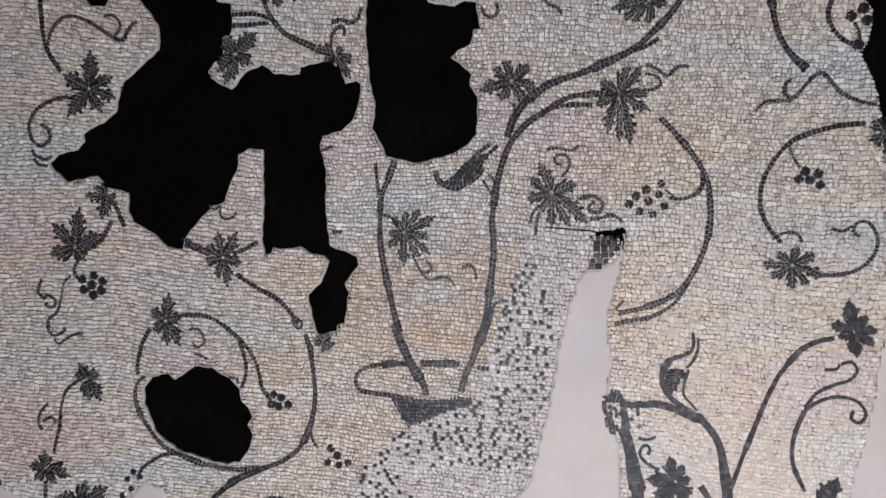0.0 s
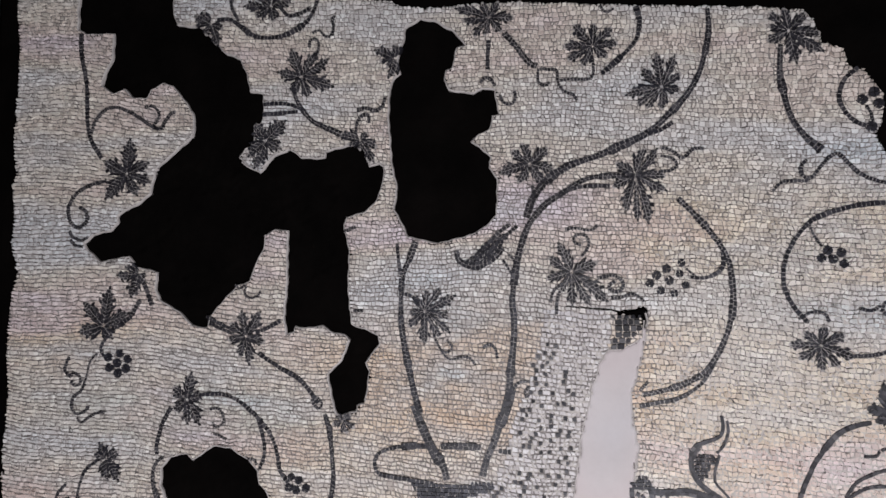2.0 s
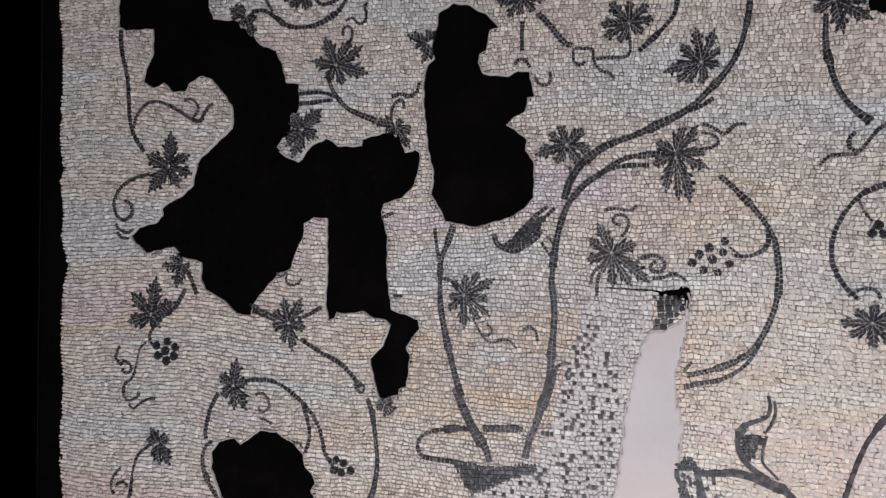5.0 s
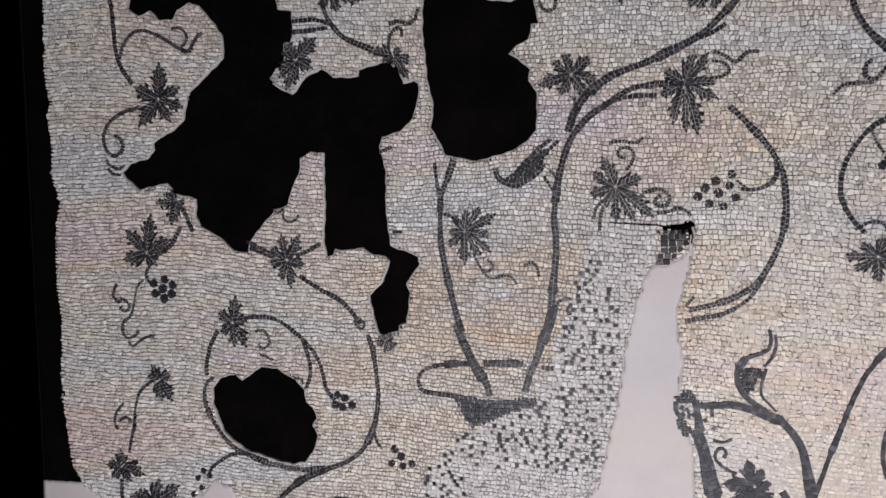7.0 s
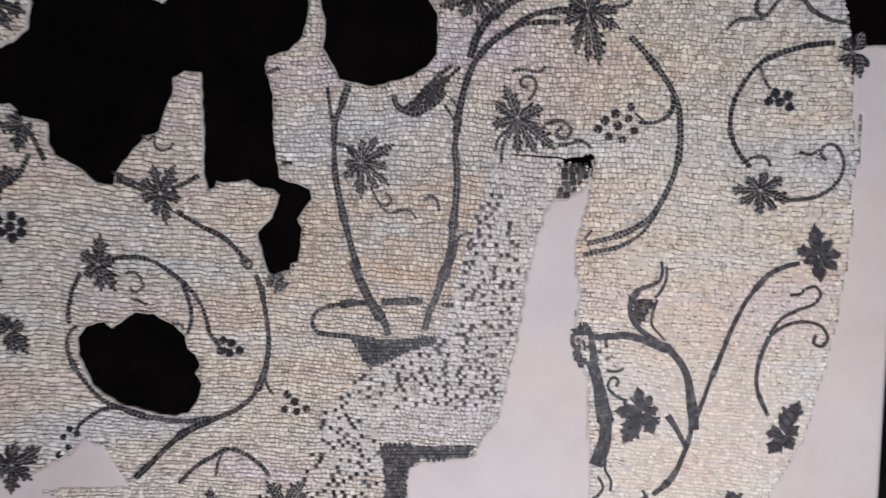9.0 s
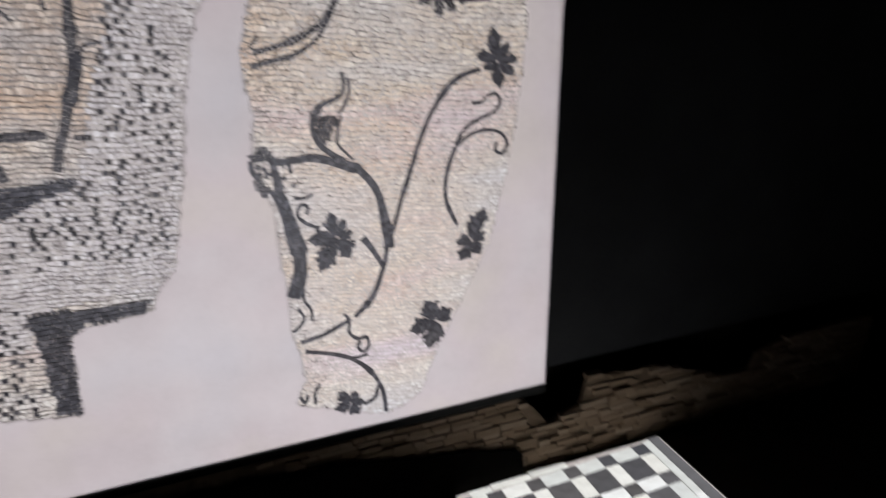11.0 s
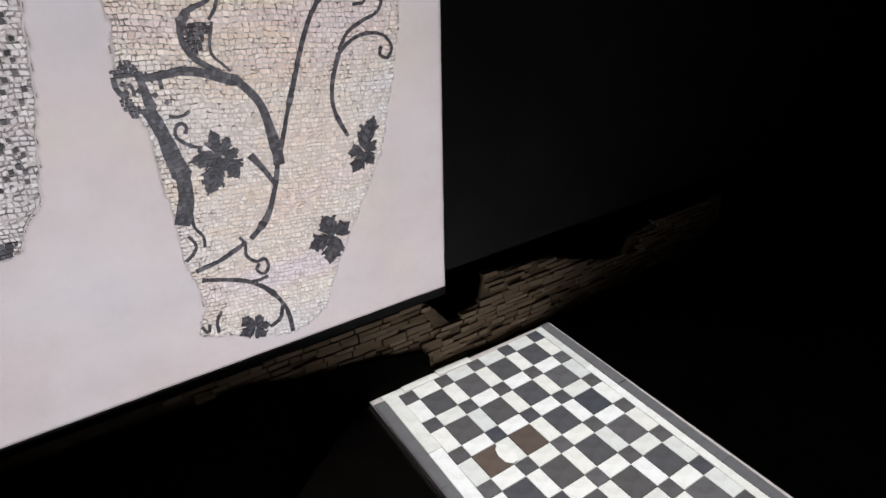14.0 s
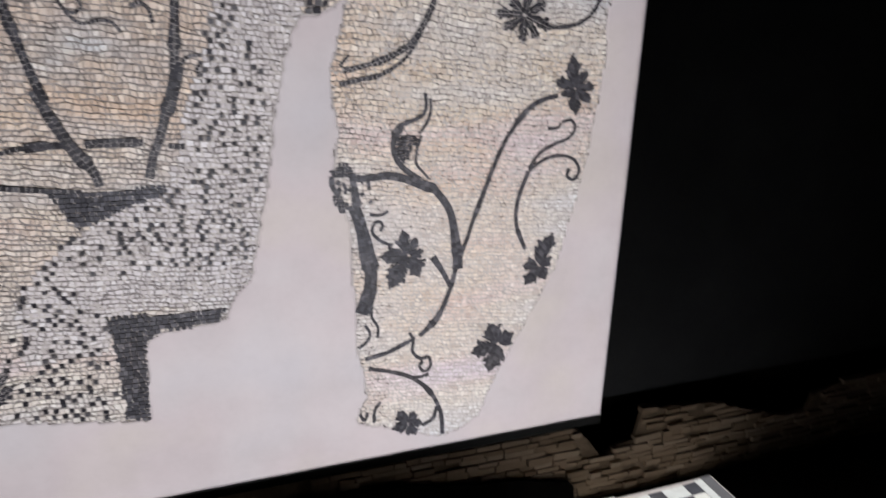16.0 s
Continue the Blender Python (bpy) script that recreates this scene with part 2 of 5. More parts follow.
PX0, PX1, PZ0, PZ1 = -1.141, 1.526, 0.308, 2.60
housing("wall_projector", WALL_LAMP, [(PX0, 0, PZ0), (PX1, 0, PZ0), (PX1, 0, PZ1), (PX0, 0, PZ1)], "unseen black metal projector box on a floor stand, added to trim the wall beam")
housing("pavement_projector", FLOOR_LAMP, [(1.215, -1.6, 0), (1.985, -1.6, 0), (1.985, -0.026, 0), (1.215, -0.026, 0)], "unseen black metal projector box hung from the ceiling, added to trim the pavement beam")

# ---- the wall mosaic ----
mosaic = thing("wall_mosaic", (0.19, 0.02, PZ0), "black and white vine-scroll mosaic with dark losses, mounted on wall", "mosaic")
# added board, its black stands for the missing light in the losses
block("backing_board", (PX0, 0.013, PZ0), (PX1, 0.039, PZ1), M_BLACK, mosaic, "added backing board, black as the unlit losses")


def inside(poly, x, z):
    """Which of the points lie inside the outline."""
    res = np.zeros(np.shape(x), bool)
    px, pz = np.array(poly).T
    qx, qz = np.roll(px, 1), np.roll(pz, 1)
    for a, b, c, d in zip(px, pz, qx, qz):
        if b != d:
            hit = ((b > z) != (d > z)) & (x < (c - a) * (z - b) / (d - b) + a)
            res ^= hit
    return res


# outlines of the field, its losses and fills, on the wall (x, z)
EDGE_LEFT = [(-1.075, 2.541), (-1.070, 2.435), (-1.058, 2.322), (-1.062, 2.175), (-1.068, 2.048), (-1.051, 1.957), (-1.066, 1.913), (-1.050, 1.796), (-1.059, 1.743), (-1.036, 1.654), (-1.055, 1.550), (-1.058, 1.394), (-1.046, 1.292), (-1.057, 1.123), (-1.048, 1.039), (-1.061, 1.076), (-1.045, 0.941), (-1.030, 0.839), (-0.994, 0.781), (-0.906, 0.732), (-0.817, 0.713), (-0.707, 0.713), (-0.695, 0.680)]
EDGE_BOTTOM = [(-0.274, 0.519), (-0.204, 0.528), (-0.174, 0.601), (-0.112, 0.593), (0.114, 0.557), (0.295, 0.527), (0.519, 0.450), (0.784, 0.381), (0.776, 0.427), (1.016, 0.337)]
EDGE_RIGHT = [(1.077, 0.355), (1.124, 0.386), (1.159, 0.478), (1.213, 0.588), (1.263, 0.677), (1.332, 0.809), (1.377, 0.999), (1.394, 1.082), (1.426, 1.350), (1.416, 1.438), (1.432, 1.503), (1.433, 1.629), (1.417, 1.510), (1.409, 1.745)]
EDGE_TOP = [(1.390, 1.866), (1.373, 1.910), (1.352, 1.960), (1.366, 1.981), (1.376, 2.066), (1.357, 2.089), (1.332, 2.129), (1.306, 2.128), (1.288, 2.184), (1.242, 2.204), (1.224, 2.264), (1.198, 2.292), (1.095, 2.307), (0.824, 2.334), (0.474, 2.372), (0.350, 2.376), (0.287, 2.376), (0.223, 2.374), (0.158, 2.385), (0.117, 2.406), (-0.234, 2.454), (-0.379, 2.462), (-0.544, 2.483), (-0.862, 2.524), (-1.048, 2.538)]
LOSS_A = [(-0.838, 2.558), (-0.861, 2.463), (-0.859, 2.391), (-0.833, 2.379), (-0.735, 2.371), (-0.740, 2.292), (-0.765, 2.244), (-0.772, 2.214), (-0.732, 2.184), (-0.697, 2.196), (-0.662, 2.168), (-0.624, 2.165), (-0.607, 2.191), (-0.569, 2.209), (-0.535, 2.194), (-0.502, 2.155), (-0.475, 2.116), (-0.468, 2.090), (-0.469, 2.042), (-0.562, 1.971), (-0.589, 1.947), (-0.579, 1.895), (-0.254, 1.910), (-0.272, 1.931), (-0.289, 1.942), (-0.325, 1.971), (-0.307, 2.000), (-0.289, 2.004), (-0.275, 2.045), (-0.254, 2.085), (-0.255, 2.158), (-0.294, 2.165), (-0.306, 2.217), (-0.328, 2.265), (-0.370, 2.283), (-0.406, 2.321), (-0.453, 2.370), (-0.528, 2.383), (-0.543, 2.424), (-0.544, 2.522)]
LOSS_B = [(-0.589, 1.947), (-0.602, 1.879), (-0.648, 1.844), (-0.682, 1.832), (-0.705, 1.815), (-0.703, 1.795), (-0.725, 1.773), (-0.783, 1.760), (-0.813, 1.737), (-0.797, 1.713), (-0.760, 1.680), (-0.663, 1.694), (-0.640, 1.663), (-0.573, 1.646), (-0.576, 1.591), (-0.561, 1.566), (-0.503, 1.532), (-0.461, 1.493), (-0.413, 1.486), (-0.406, 1.518), (-0.369, 1.558), (-0.325, 1.606), (-0.287, 1.617), (-0.273, 1.662), (-0.248, 1.705), (-0.244, 1.745), (-0.212, 1.760), (-0.160, 1.756), (-0.159, 1.937), (-0.219, 1.974), (-0.263, 1.925), (-0.280, 1.938), (-0.414, 2.004)]
LOSS_C = [(-0.177, 1.757), (-0.176, 1.646), (-0.184, 1.518), (-0.176, 1.470), (-0.154, 1.473), (-0.151, 1.491), (-0.121, 1.485), (-0.074, 1.490), (-0.038, 1.472), (-0.009, 1.468), (0.004, 1.453), (-0.016, 1.399), (-0.056, 1.360), (-0.041, 1.276), (-0.028, 1.246), (0.023, 1.261), (0.027, 1.277), (0.049, 1.281), (0.060, 1.368), (0.051, 1.391), (0.090, 1.444), (0.083, 1.467), (0.043, 1.483), (0.011, 1.496), (-0.000, 1.609), (0.003, 1.703), (-0.011, 1.767), (-0.004, 1.791), (0.049, 1.804), (0.085, 1.839), (0.100, 1.889), (0.101, 1.929), (0.087, 1.938), (0.061, 1.930), (0.048, 1.973), (0.032, 1.998), (-0.006, 1.993), (-0.068, 1.981), (-0.070, 1.961), (-0.138, 1.965), (-0.172, 1.991), (-0.219, 1.974), (-0.254, 1.943)]
LOSS_D = [(0.165, 2.321), (0.206, 2.345), (0.246, 2.335), (0.293, 2.307), (0.339, 2.257), (0.307, 2.254), (0.298, 2.197), (0.279, 2.193), (0.272, 2.164), (0.285, 2.136), (0.355, 2.122), (0.382, 2.135), (0.412, 2.128), (0.418, 2.088), (0.425, 2.059), (0.405, 2.058), (0.396, 2.019), (0.362, 2.001), (0.345, 1.987), (0.369, 1.973), (0.401, 1.941), (0.394, 1.915), (0.415, 1.883), (0.411, 1.787), (0.385, 1.757), (0.346, 1.733), (0.253, 1.714), (0.168, 1.731), (0.160, 1.752), (0.130, 1.811), (0.139, 1.871), (0.126, 1.935), (0.120, 2.000), (0.114, 2.057), (0.120, 2.145), (0.129, 2.177), (0.149, 2.192), (0.143, 2.233), (0.159, 2.289)]
LOSS_E = [(-0.544, 1.094), (-0.520, 1.124), (-0.469, 1.136), (-0.449, 1.117), (-0.389, 1.157), (-0.339, 1.155), (-0.281, 1.121), (-0.257, 1.092), (-0.253, 1.060), (-0.233, 1.045), (-0.223, 1.016), (-0.235, 0.993), (-0.219, 0.962), (-0.237, 0.916), (-0.262, 0.886), (-0.304, 0.878), (-0.371, 0.892), (-0.455, 0.917), (-0.513, 0.964), (-0.545, 1.045)]
FILL_F = [(-0.706, 0.717), (-0.583, 0.784), (-0.546, 0.818), (-0.496, 0.800), (-0.473, 0.754), (-0.434, 0.686), (-0.695, 0.677)]
FILL_G = [(0.788, 1.528), (0.782, 1.486), (0.778, 1.458), (0.731, 1.431), (0.690, 1.425), (0.669, 1.390), (0.648, 1.319), (0.619, 1.204), (0.603, 1.087), (0.573, 0.968), (0.551, 0.863), (0.507, 0.816), (0.484, 0.762), (0.350, 0.747), (0.361, 0.753), (0.327, 0.741), (0.311, 0.720), (0.293, 0.503), (0.518, 0.433), (0.800, 0.379), (0.778, 0.438), (0.807, 0.497), (0.802, 0.566), (0.785, 0.652), (0.787, 0.757), (0.780, 0.871), (0.777, 0.969), (0.760, 1.034), (0.749, 1.088), (0.751, 1.165), (0.743, 1.059), (0.747, 1.103), (0.760, 1.189), (0.751, 1.247), (0.744, 1.318), (0.765, 1.374), (0.778, 1.430), (0.792, 1.500)]
PALE = [(0.531, 1.536), (0.697, 1.524), (0.697, 1.432), (0.669, 1.390), (0.648, 1.319), (0.619, 1.204), (0.603, 1.087), (0.573, 0.968), (0.551, 0.863), (0.507, 0.816), (0.246, 0.802), (0.236, 0.715), (0.073, 0.709), (0.078, 0.851), (0.174, 0.962), (0.252, 1.009), (0.402, 1.086), (0.456, 1.263), (0.515, 1.408)]
SPECKLE = [(0.440, 1.160), (0.471, 1.322), (0.516, 1.436), (0.565, 1.464), (0.578, 1.392), (0.619, 1.291), (0.600, 1.087), (0.573, 0.968), (0.544, 0.885), (0.442, 0.891), (0.203, 0.900), (0.170, 0.806), (0.092, 0.788), (0.079, 0.866), (0.221, 1.008), (0.386, 1.048)]
SPECKLE_LOW = [(0.074, 0.839), (0.180, 0.886), (0.234, 0.795), (0.247, 0.674), (0.244, 0.546), (0.025, 0.573), (0.035, 0.697)]
CRACK = [(0.589, 1.539), (0.688, 1.532), (0.743, 1.523), (0.791, 1.533)]
LOSS_WEDGE = [(0.715, 1.525), (0.750, 1.530), (0.791, 1.537), (0.794, 1.507), (0.780, 1.481), (0.778, 1.513), (0.756, 1.517)]


FIELD = EDGE_LEFT + EDGE_BOTTOM + EDGE_RIGHT + EDGE_TOP
LOSSES = [LOSS_A, LOSS_B, LOSS_C, LOSS_D, LOSS_E]
FILLS = [FILL_F, FILL_G]


def wobble(x, z, amp=0.0022):
    """Uneven broken edges: shifts the place that is looked up."""
    dx = amp * (np.sin(x * 91 + z * 37) + np.sin(z * 143 - x * 61 + 1.3)) * 0.5
    dz = amp * (np.sin(z * 97 - x * 41 + 2.1) + np.sin(x * 151 + z * 53)) * 0.5
    return x + dx, z + dz


def zones(x, z):
    """0: nothing (open loss), 1: mosaic, 2: plaster."""
    x, z = np.asarray(x, float), np.asarray(z, float)
    u, w = wobble(x, z)
    field = inside(FIELD, u, w)
    loss = np.zeros(x.shape, bool)
    for p in LOSSES:
        loss |= inside(p, u, w)
    fill = np.zeros(x.shape, bool)
    for p in FILLS:
        fill |= inside(p, u, w)
    loss |= inside(LOSS_WEDGE, x, z)
    upper = (z > 2.545 - 0.095 * (x + 1.08)) | ((x > 1.1) & (z > 1.78)) | ((x < -0.9) & (z > 0.79) & ~field) | ((x > -1.02) & (z > 2.3) & ~field)
    out = np.where(upper, 0, 2)
    out = np.where(field, 1, out)
    out = np.where(field & fill, 2, out)
    return np.where(field & loss, 0, out)


# beds: a sheet of small cells for the mortar and for the plaster, with broken edges turned back to the board
CELL = 0.008
gx, gz = np.arange(PX0, PX1 - 1e-6, CELL), np.arange(PZ0, PZ1 - 1e-6, CELL)
kind_map = zones(*np.meshgrid(gx + CELL / 2, gz + CELL / 2, indexing="ij"))
rims = [zones(*np.meshgrid(gx + a, gz + b, indexing="ij")) for a in (0, CELL) for b in (0, CELL)]
whole = np.all([r > 0 for r in rims], axis=0)
kind_map = np.where((kind_map == 1) & ~whole, 0, kind_map)


def sheet(name, mask, material, depth, relief, label, lie=None):
    verts, faces, index = [], [], {}

    def vert(i, j, deep=False):
        key = (i, j, deep)
        if key not in index:
            x, z = min(PX0 + i * CELL, PX1), min(PZ0 + j * CELL, PZ1)
            y = 0.0128 if deep else lie(x, z) if lie else depth - relief * (noise.noise((x * 9, z * 9, 3)) + 0.5 * noise.noise((x * 41, z * 41, 7)))
            if 0 < i < len(gx) and 0 < j < len(gz):
                x += 0.0025 * noise.noise((x * 70, z * 70, 1))
                z += 0.0025 * noise.noise((x * 70, z * 70, 5))
            index[key] = len(verts)
            verts.append((x, y, z))
        return index[key]

    ni, nj = mask.shape
    for i, j in zip(*np.nonzero(mask)):
        i, j = int(i), int(j)
        faces.append((vert(i, j), vert(i + 1, j), vert(i + 1, j + 1), vert(i, j + 1)))
        for di, dj, a, b in ((-1, 0, (i, j + 1), (i, j)), (1, 0, (i + 1, j), (i + 1, j + 1)), (0, -1, (i, j), (i + 1, j)), (0, 1, (i + 1, j + 1), (i, j + 1))):
            p, q = i + di, j + dj
            if not (0 <= p < ni and 0 <= q < nj) or not mask[p, q]:
                faces.append((vert(*b), vert(*a), vert(*a, True), vert(*b, True)))
    me = mesh_of(name, verts, faces, material)
    me.polygons.foreach_set("use_smooth", [True] * len(me.polygons))
    hang(name, me, mosaic, label)


mended = (inside(PALE, *np.meshgrid(gx, gz, indexing="ij")) & (np.random.uniform(0, 1, kind_map.shape) < 0.4)) | (gx[:, None] + np.random.uniform(-0.1, 0.1, kind_map.shape) > 0.78) & (gz[None] + np.random.uniform(-0.45, 0.45, kind_map.shape) < 1.35)
sheet("mortar_bed", (kind_map == 1) & ~mended, M_MORTAR, -0.0008, 0.0004, "grey lime mortar bed")
sheet("mortar_bed", (kind_map == 1) & mended, M_MORTAR_PALE, -0.0024, 0.0006, "paler lime mortar bed of the mended part")
# plaster in the losses, coloured near-black as unlit: a smooth coat, broken away in ragged patches down to the rough
# one below
ROUGH = [[(-0.559, 1.917), (-0.490, 1.945), (-0.420, 2.028), (-0.382, 2.074), (-0.331, 2.004), (-0.336, 1.880), (-0.432, 1.881), (-0.592, 1.885)],
         [(-0.337, 1.869), (-0.230, 1.911), (-0.127, 1.914), (-0.033, 1.886), (-0.041, 1.818), (-0.004, 1.753), (-0.007, 1.669), (-0.103, 1.636), (-0.151, 1.729), (-0.107, 1.833), (-0.164, 1.826), (-0.247, 1.761), (-0.341, 1.755), (-0.321, 1.814)],
         [(-0.647, 1.787), (-0.605, 1.864), (-0.544, 1.849), (-0.547, 1.771), (-0.588, 1.700), (-0.650, 1.719)],
         [(-0.485, 1.645), (-0.345, 1.662), (-0.273, 1.697), (-0.287, 1.626), (-0.350, 1.552), (-0.435, 1.532), (-0.493, 1.589)],
         [(-0.766, 2.237), (-0.564, 2.217), (-0.628, 2.179), (-0.755, 2.196)], [(-0.03, 1.46), (0.085, 1.465), (0.085, 1.43), (0.04, 1.40), (-0.01, 1.42)],
         [(-0.528, 1.071), (-0.428, 1.118), (-0.309, 1.082), (-0.229, 1.012), (-0.256, 0.910), (-0.424, 0.915), (-0.519, 1.003)]]


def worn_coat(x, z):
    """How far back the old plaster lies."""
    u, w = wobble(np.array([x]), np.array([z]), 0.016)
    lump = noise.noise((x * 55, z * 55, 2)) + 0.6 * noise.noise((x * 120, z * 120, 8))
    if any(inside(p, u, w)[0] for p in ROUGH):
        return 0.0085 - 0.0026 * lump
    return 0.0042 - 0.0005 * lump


sheet("unlit_plaster", kind_map == 0, M_UNLIT_PLASTER, 0, 0, "plaster of the losses and margins, coloured near-black as unlit, smooth and rough", worn_coat)
sheet("plaster_fill", kind_map == 2, M_PLASTER, -0.0028, 0.0009, "smooth pinkish grey plaster filling the losses and margins")



def ragged_edge(outline, name, label):
    """A thin fillet of lime mortar where the stones break off."""
    pts = np.array(outline)
    ring = []
    for a, b in zip(pts, np.roll(pts, -1, axis=0)):
        n = max(1, int(np.hypot(*(b - a)) / 0.006))
        ring += [a + (b - a) * k / n for k in range(n)]
    ring = np.array(ring)
    wx, wz = wobble(ring[:, 0], ring[:, 1])
    ring = 2 * ring - np.stack([wx, wz], 1)
    ahead = np.roll(ring, -1, axis=0) - np.roll(ring, 1, axis=0)
    out = np.stack([ahead[:, 1], -ahead[:, 0]], 1) / np.maximum(np.hypot(*ahead.T), 1e-6)[:, None]
    if (ring[:, 0] * np.roll(ring[:, 1], -1) - np.roll(ring[:, 0], -1) * ring[:, 1]).sum() < 0:
        out = -out
    keep = (zones(*(ring + out * 0.006).T) == 1) & (zones(*(ring - out * 0.006).T) != 1)
    verts, faces = [], []
    for k, (q, o) in enumerate(zip(ring, out)):
        wide = 0.0026 + 0.0016 * noise.noise((q[0] * 40, q[1] * 40, 3))
        for off, y in ((-0.0022, 0.006), (-0.0012, -0.0022), (wide * 0.6, -0.0050), (wide, -0.0030)):
            verts.append((q[0] + o[0] * off, y, q[1] + o[1] * off))
    n = len(ring)
    for k in range(n):
        m = (k + 1) % n
        if keep[k] and keep[m]:
            faces += [(4 * k + j, 4 * m + j, 4 * m + j + 1, 4 * k + j + 1) for j in range(3)]
    if faces:
        hang(name, mesh_of(name, verts, faces, M_LIME_EDGE), mosaic, label)


for outline in LOSSES + FILLS + [FIELD]:
    ragged_edge(outline, "mortar_edge", "thin pale mortar edge along a loss")

# ---- tesserae ----
rng = random.Random(11)
HIDE = 0.002  # raster step of what the dark figures cover
cover = np.zeros((int((PX1 - PX0) / HIDE) + 2, int((PZ1 - PZ0) / HIDE) + 2), bool)


def stamp(x, z, r):
    i, j, n = int((x - PX0) / HIDE), int((z - PZ0) / HIDE), int(r / HIDE) + 1
    for a in range(max(i - n, 0), min(i + n + 1, cover.shape[0])):
        for b in range(max(j - n, 0), min(j + n + 1, cover.shape[1])):
            if (a - i) ** 2 + (b - j) ** 2 <= (r / HIDE) ** 2:
                cover[a, b] = True


def shrunk(quad, d):
    """The corners drawn in towards the middle by about d on every side."""
    cx, cz = sum(p[0] for p in quad) / 4, sum(p[1] for p in quad) / 4
    res = []
    for x, z in quad:
        l = math.hypot(x - cx, z - cz) or 1
        k = max(0.25, 1 - 1.35 * d / l)
        res.append((cx + (x - cx) * k, cz + (z - cz) * k))
    return res


class Stones:
    """Gathers small cut stones, each a chamfered block on the wall, for one mesh."""

    def __init__(self):
        self.verts, self.faces = [], []

    def add(self, quad, height, tilt=0.0006, jitter=0.0007, chamfer=0.0011):
        area = 0
        for (a, b), (c, d) in zip(quad, quad[1:] + quad[:1]):
            area += a * d - c * b
        if abs(area) < 1.2e-5:
            return
        if area < 0:
            quad = quad[::-1]
        quad = [(x + rng.uniform(-jitter, jitter), z + rng.uniform(-jitter, jitter)) for x, z in quad]
        tx, tz = rng.uniform(-tilt, tilt), rng.uniform(-tilt, tilt)
        h = height + rng.uniform(-0.0003, 0.0003)
        n = len(self.verts)
        for x, z in quad:
            self.verts.append((x, 0.001, z))
        lx, lz = rng.uniform(-0.4, 0.4) * chamfer, rng.uniform(-0.4, 0.4) * chamfer
        for k, (x, z) in enumerate(shrunk(quad, chamfer)):
            x, z = x + lx, z + lz
            s, t = (-1, 1, 1, -1)[k], (-1, -1, 1, 1)[k]
            self.verts.append((x, -(h + s * tx + t * tz), z))
        self.faces.append((n + 4, n + 5, n + 6, n + 7))
        for k in range(4):
            m = (k + 1) % 4
            self.faces.append((n + k, n + m, n + 4 + m, n + 4 + k))

    def build(self, name, material, label="", kind="", under=None):
        if self.faces:
            ob = hang(name, mesh_of(name, self.verts, self.faces, material), mosaic, label, kind)
            if under:
                ob.parent, ob.matrix_parent_inverse = under, Matrix()


LABELS = {"vine_stem": "dark winding vine stem", "tendril": "thin dark curling tendril", "vine_leaf": "dark basalt vine leaf with pale veins", "bowl": "shallow dark bowl", "bowl_rim": "dark rim line of a bowl", "bowl_foot": "dark angular foot", "motif": "plain dark curved figure", "square": "square of large dark stones", "trunk_knot": "gnarled dark knot"}
DARK_H = 0.0068


def smooth(points, step=0.003):
    """A smooth curve through the points, in even steps."""
    p = [Vector(q) for q in points]
    p = [2 * p[0] - p[1]] + p + [2 * p[-1] - p[-2]]
    res = []
    for a, b, c, d in zip(p, p[1:], p[2:], p[3:]):
        n = max(2, int((c - b).length / step))
        for i in range(n):
            t = i / n
            res.append(0.5 * (2 * b + (c - a) * t + (2 * a - 5 * b + 4 * c - d) * t * t + (3 * b - a - 3 * c + d) * t ** 3))
    res.append(p[-2])
    return res


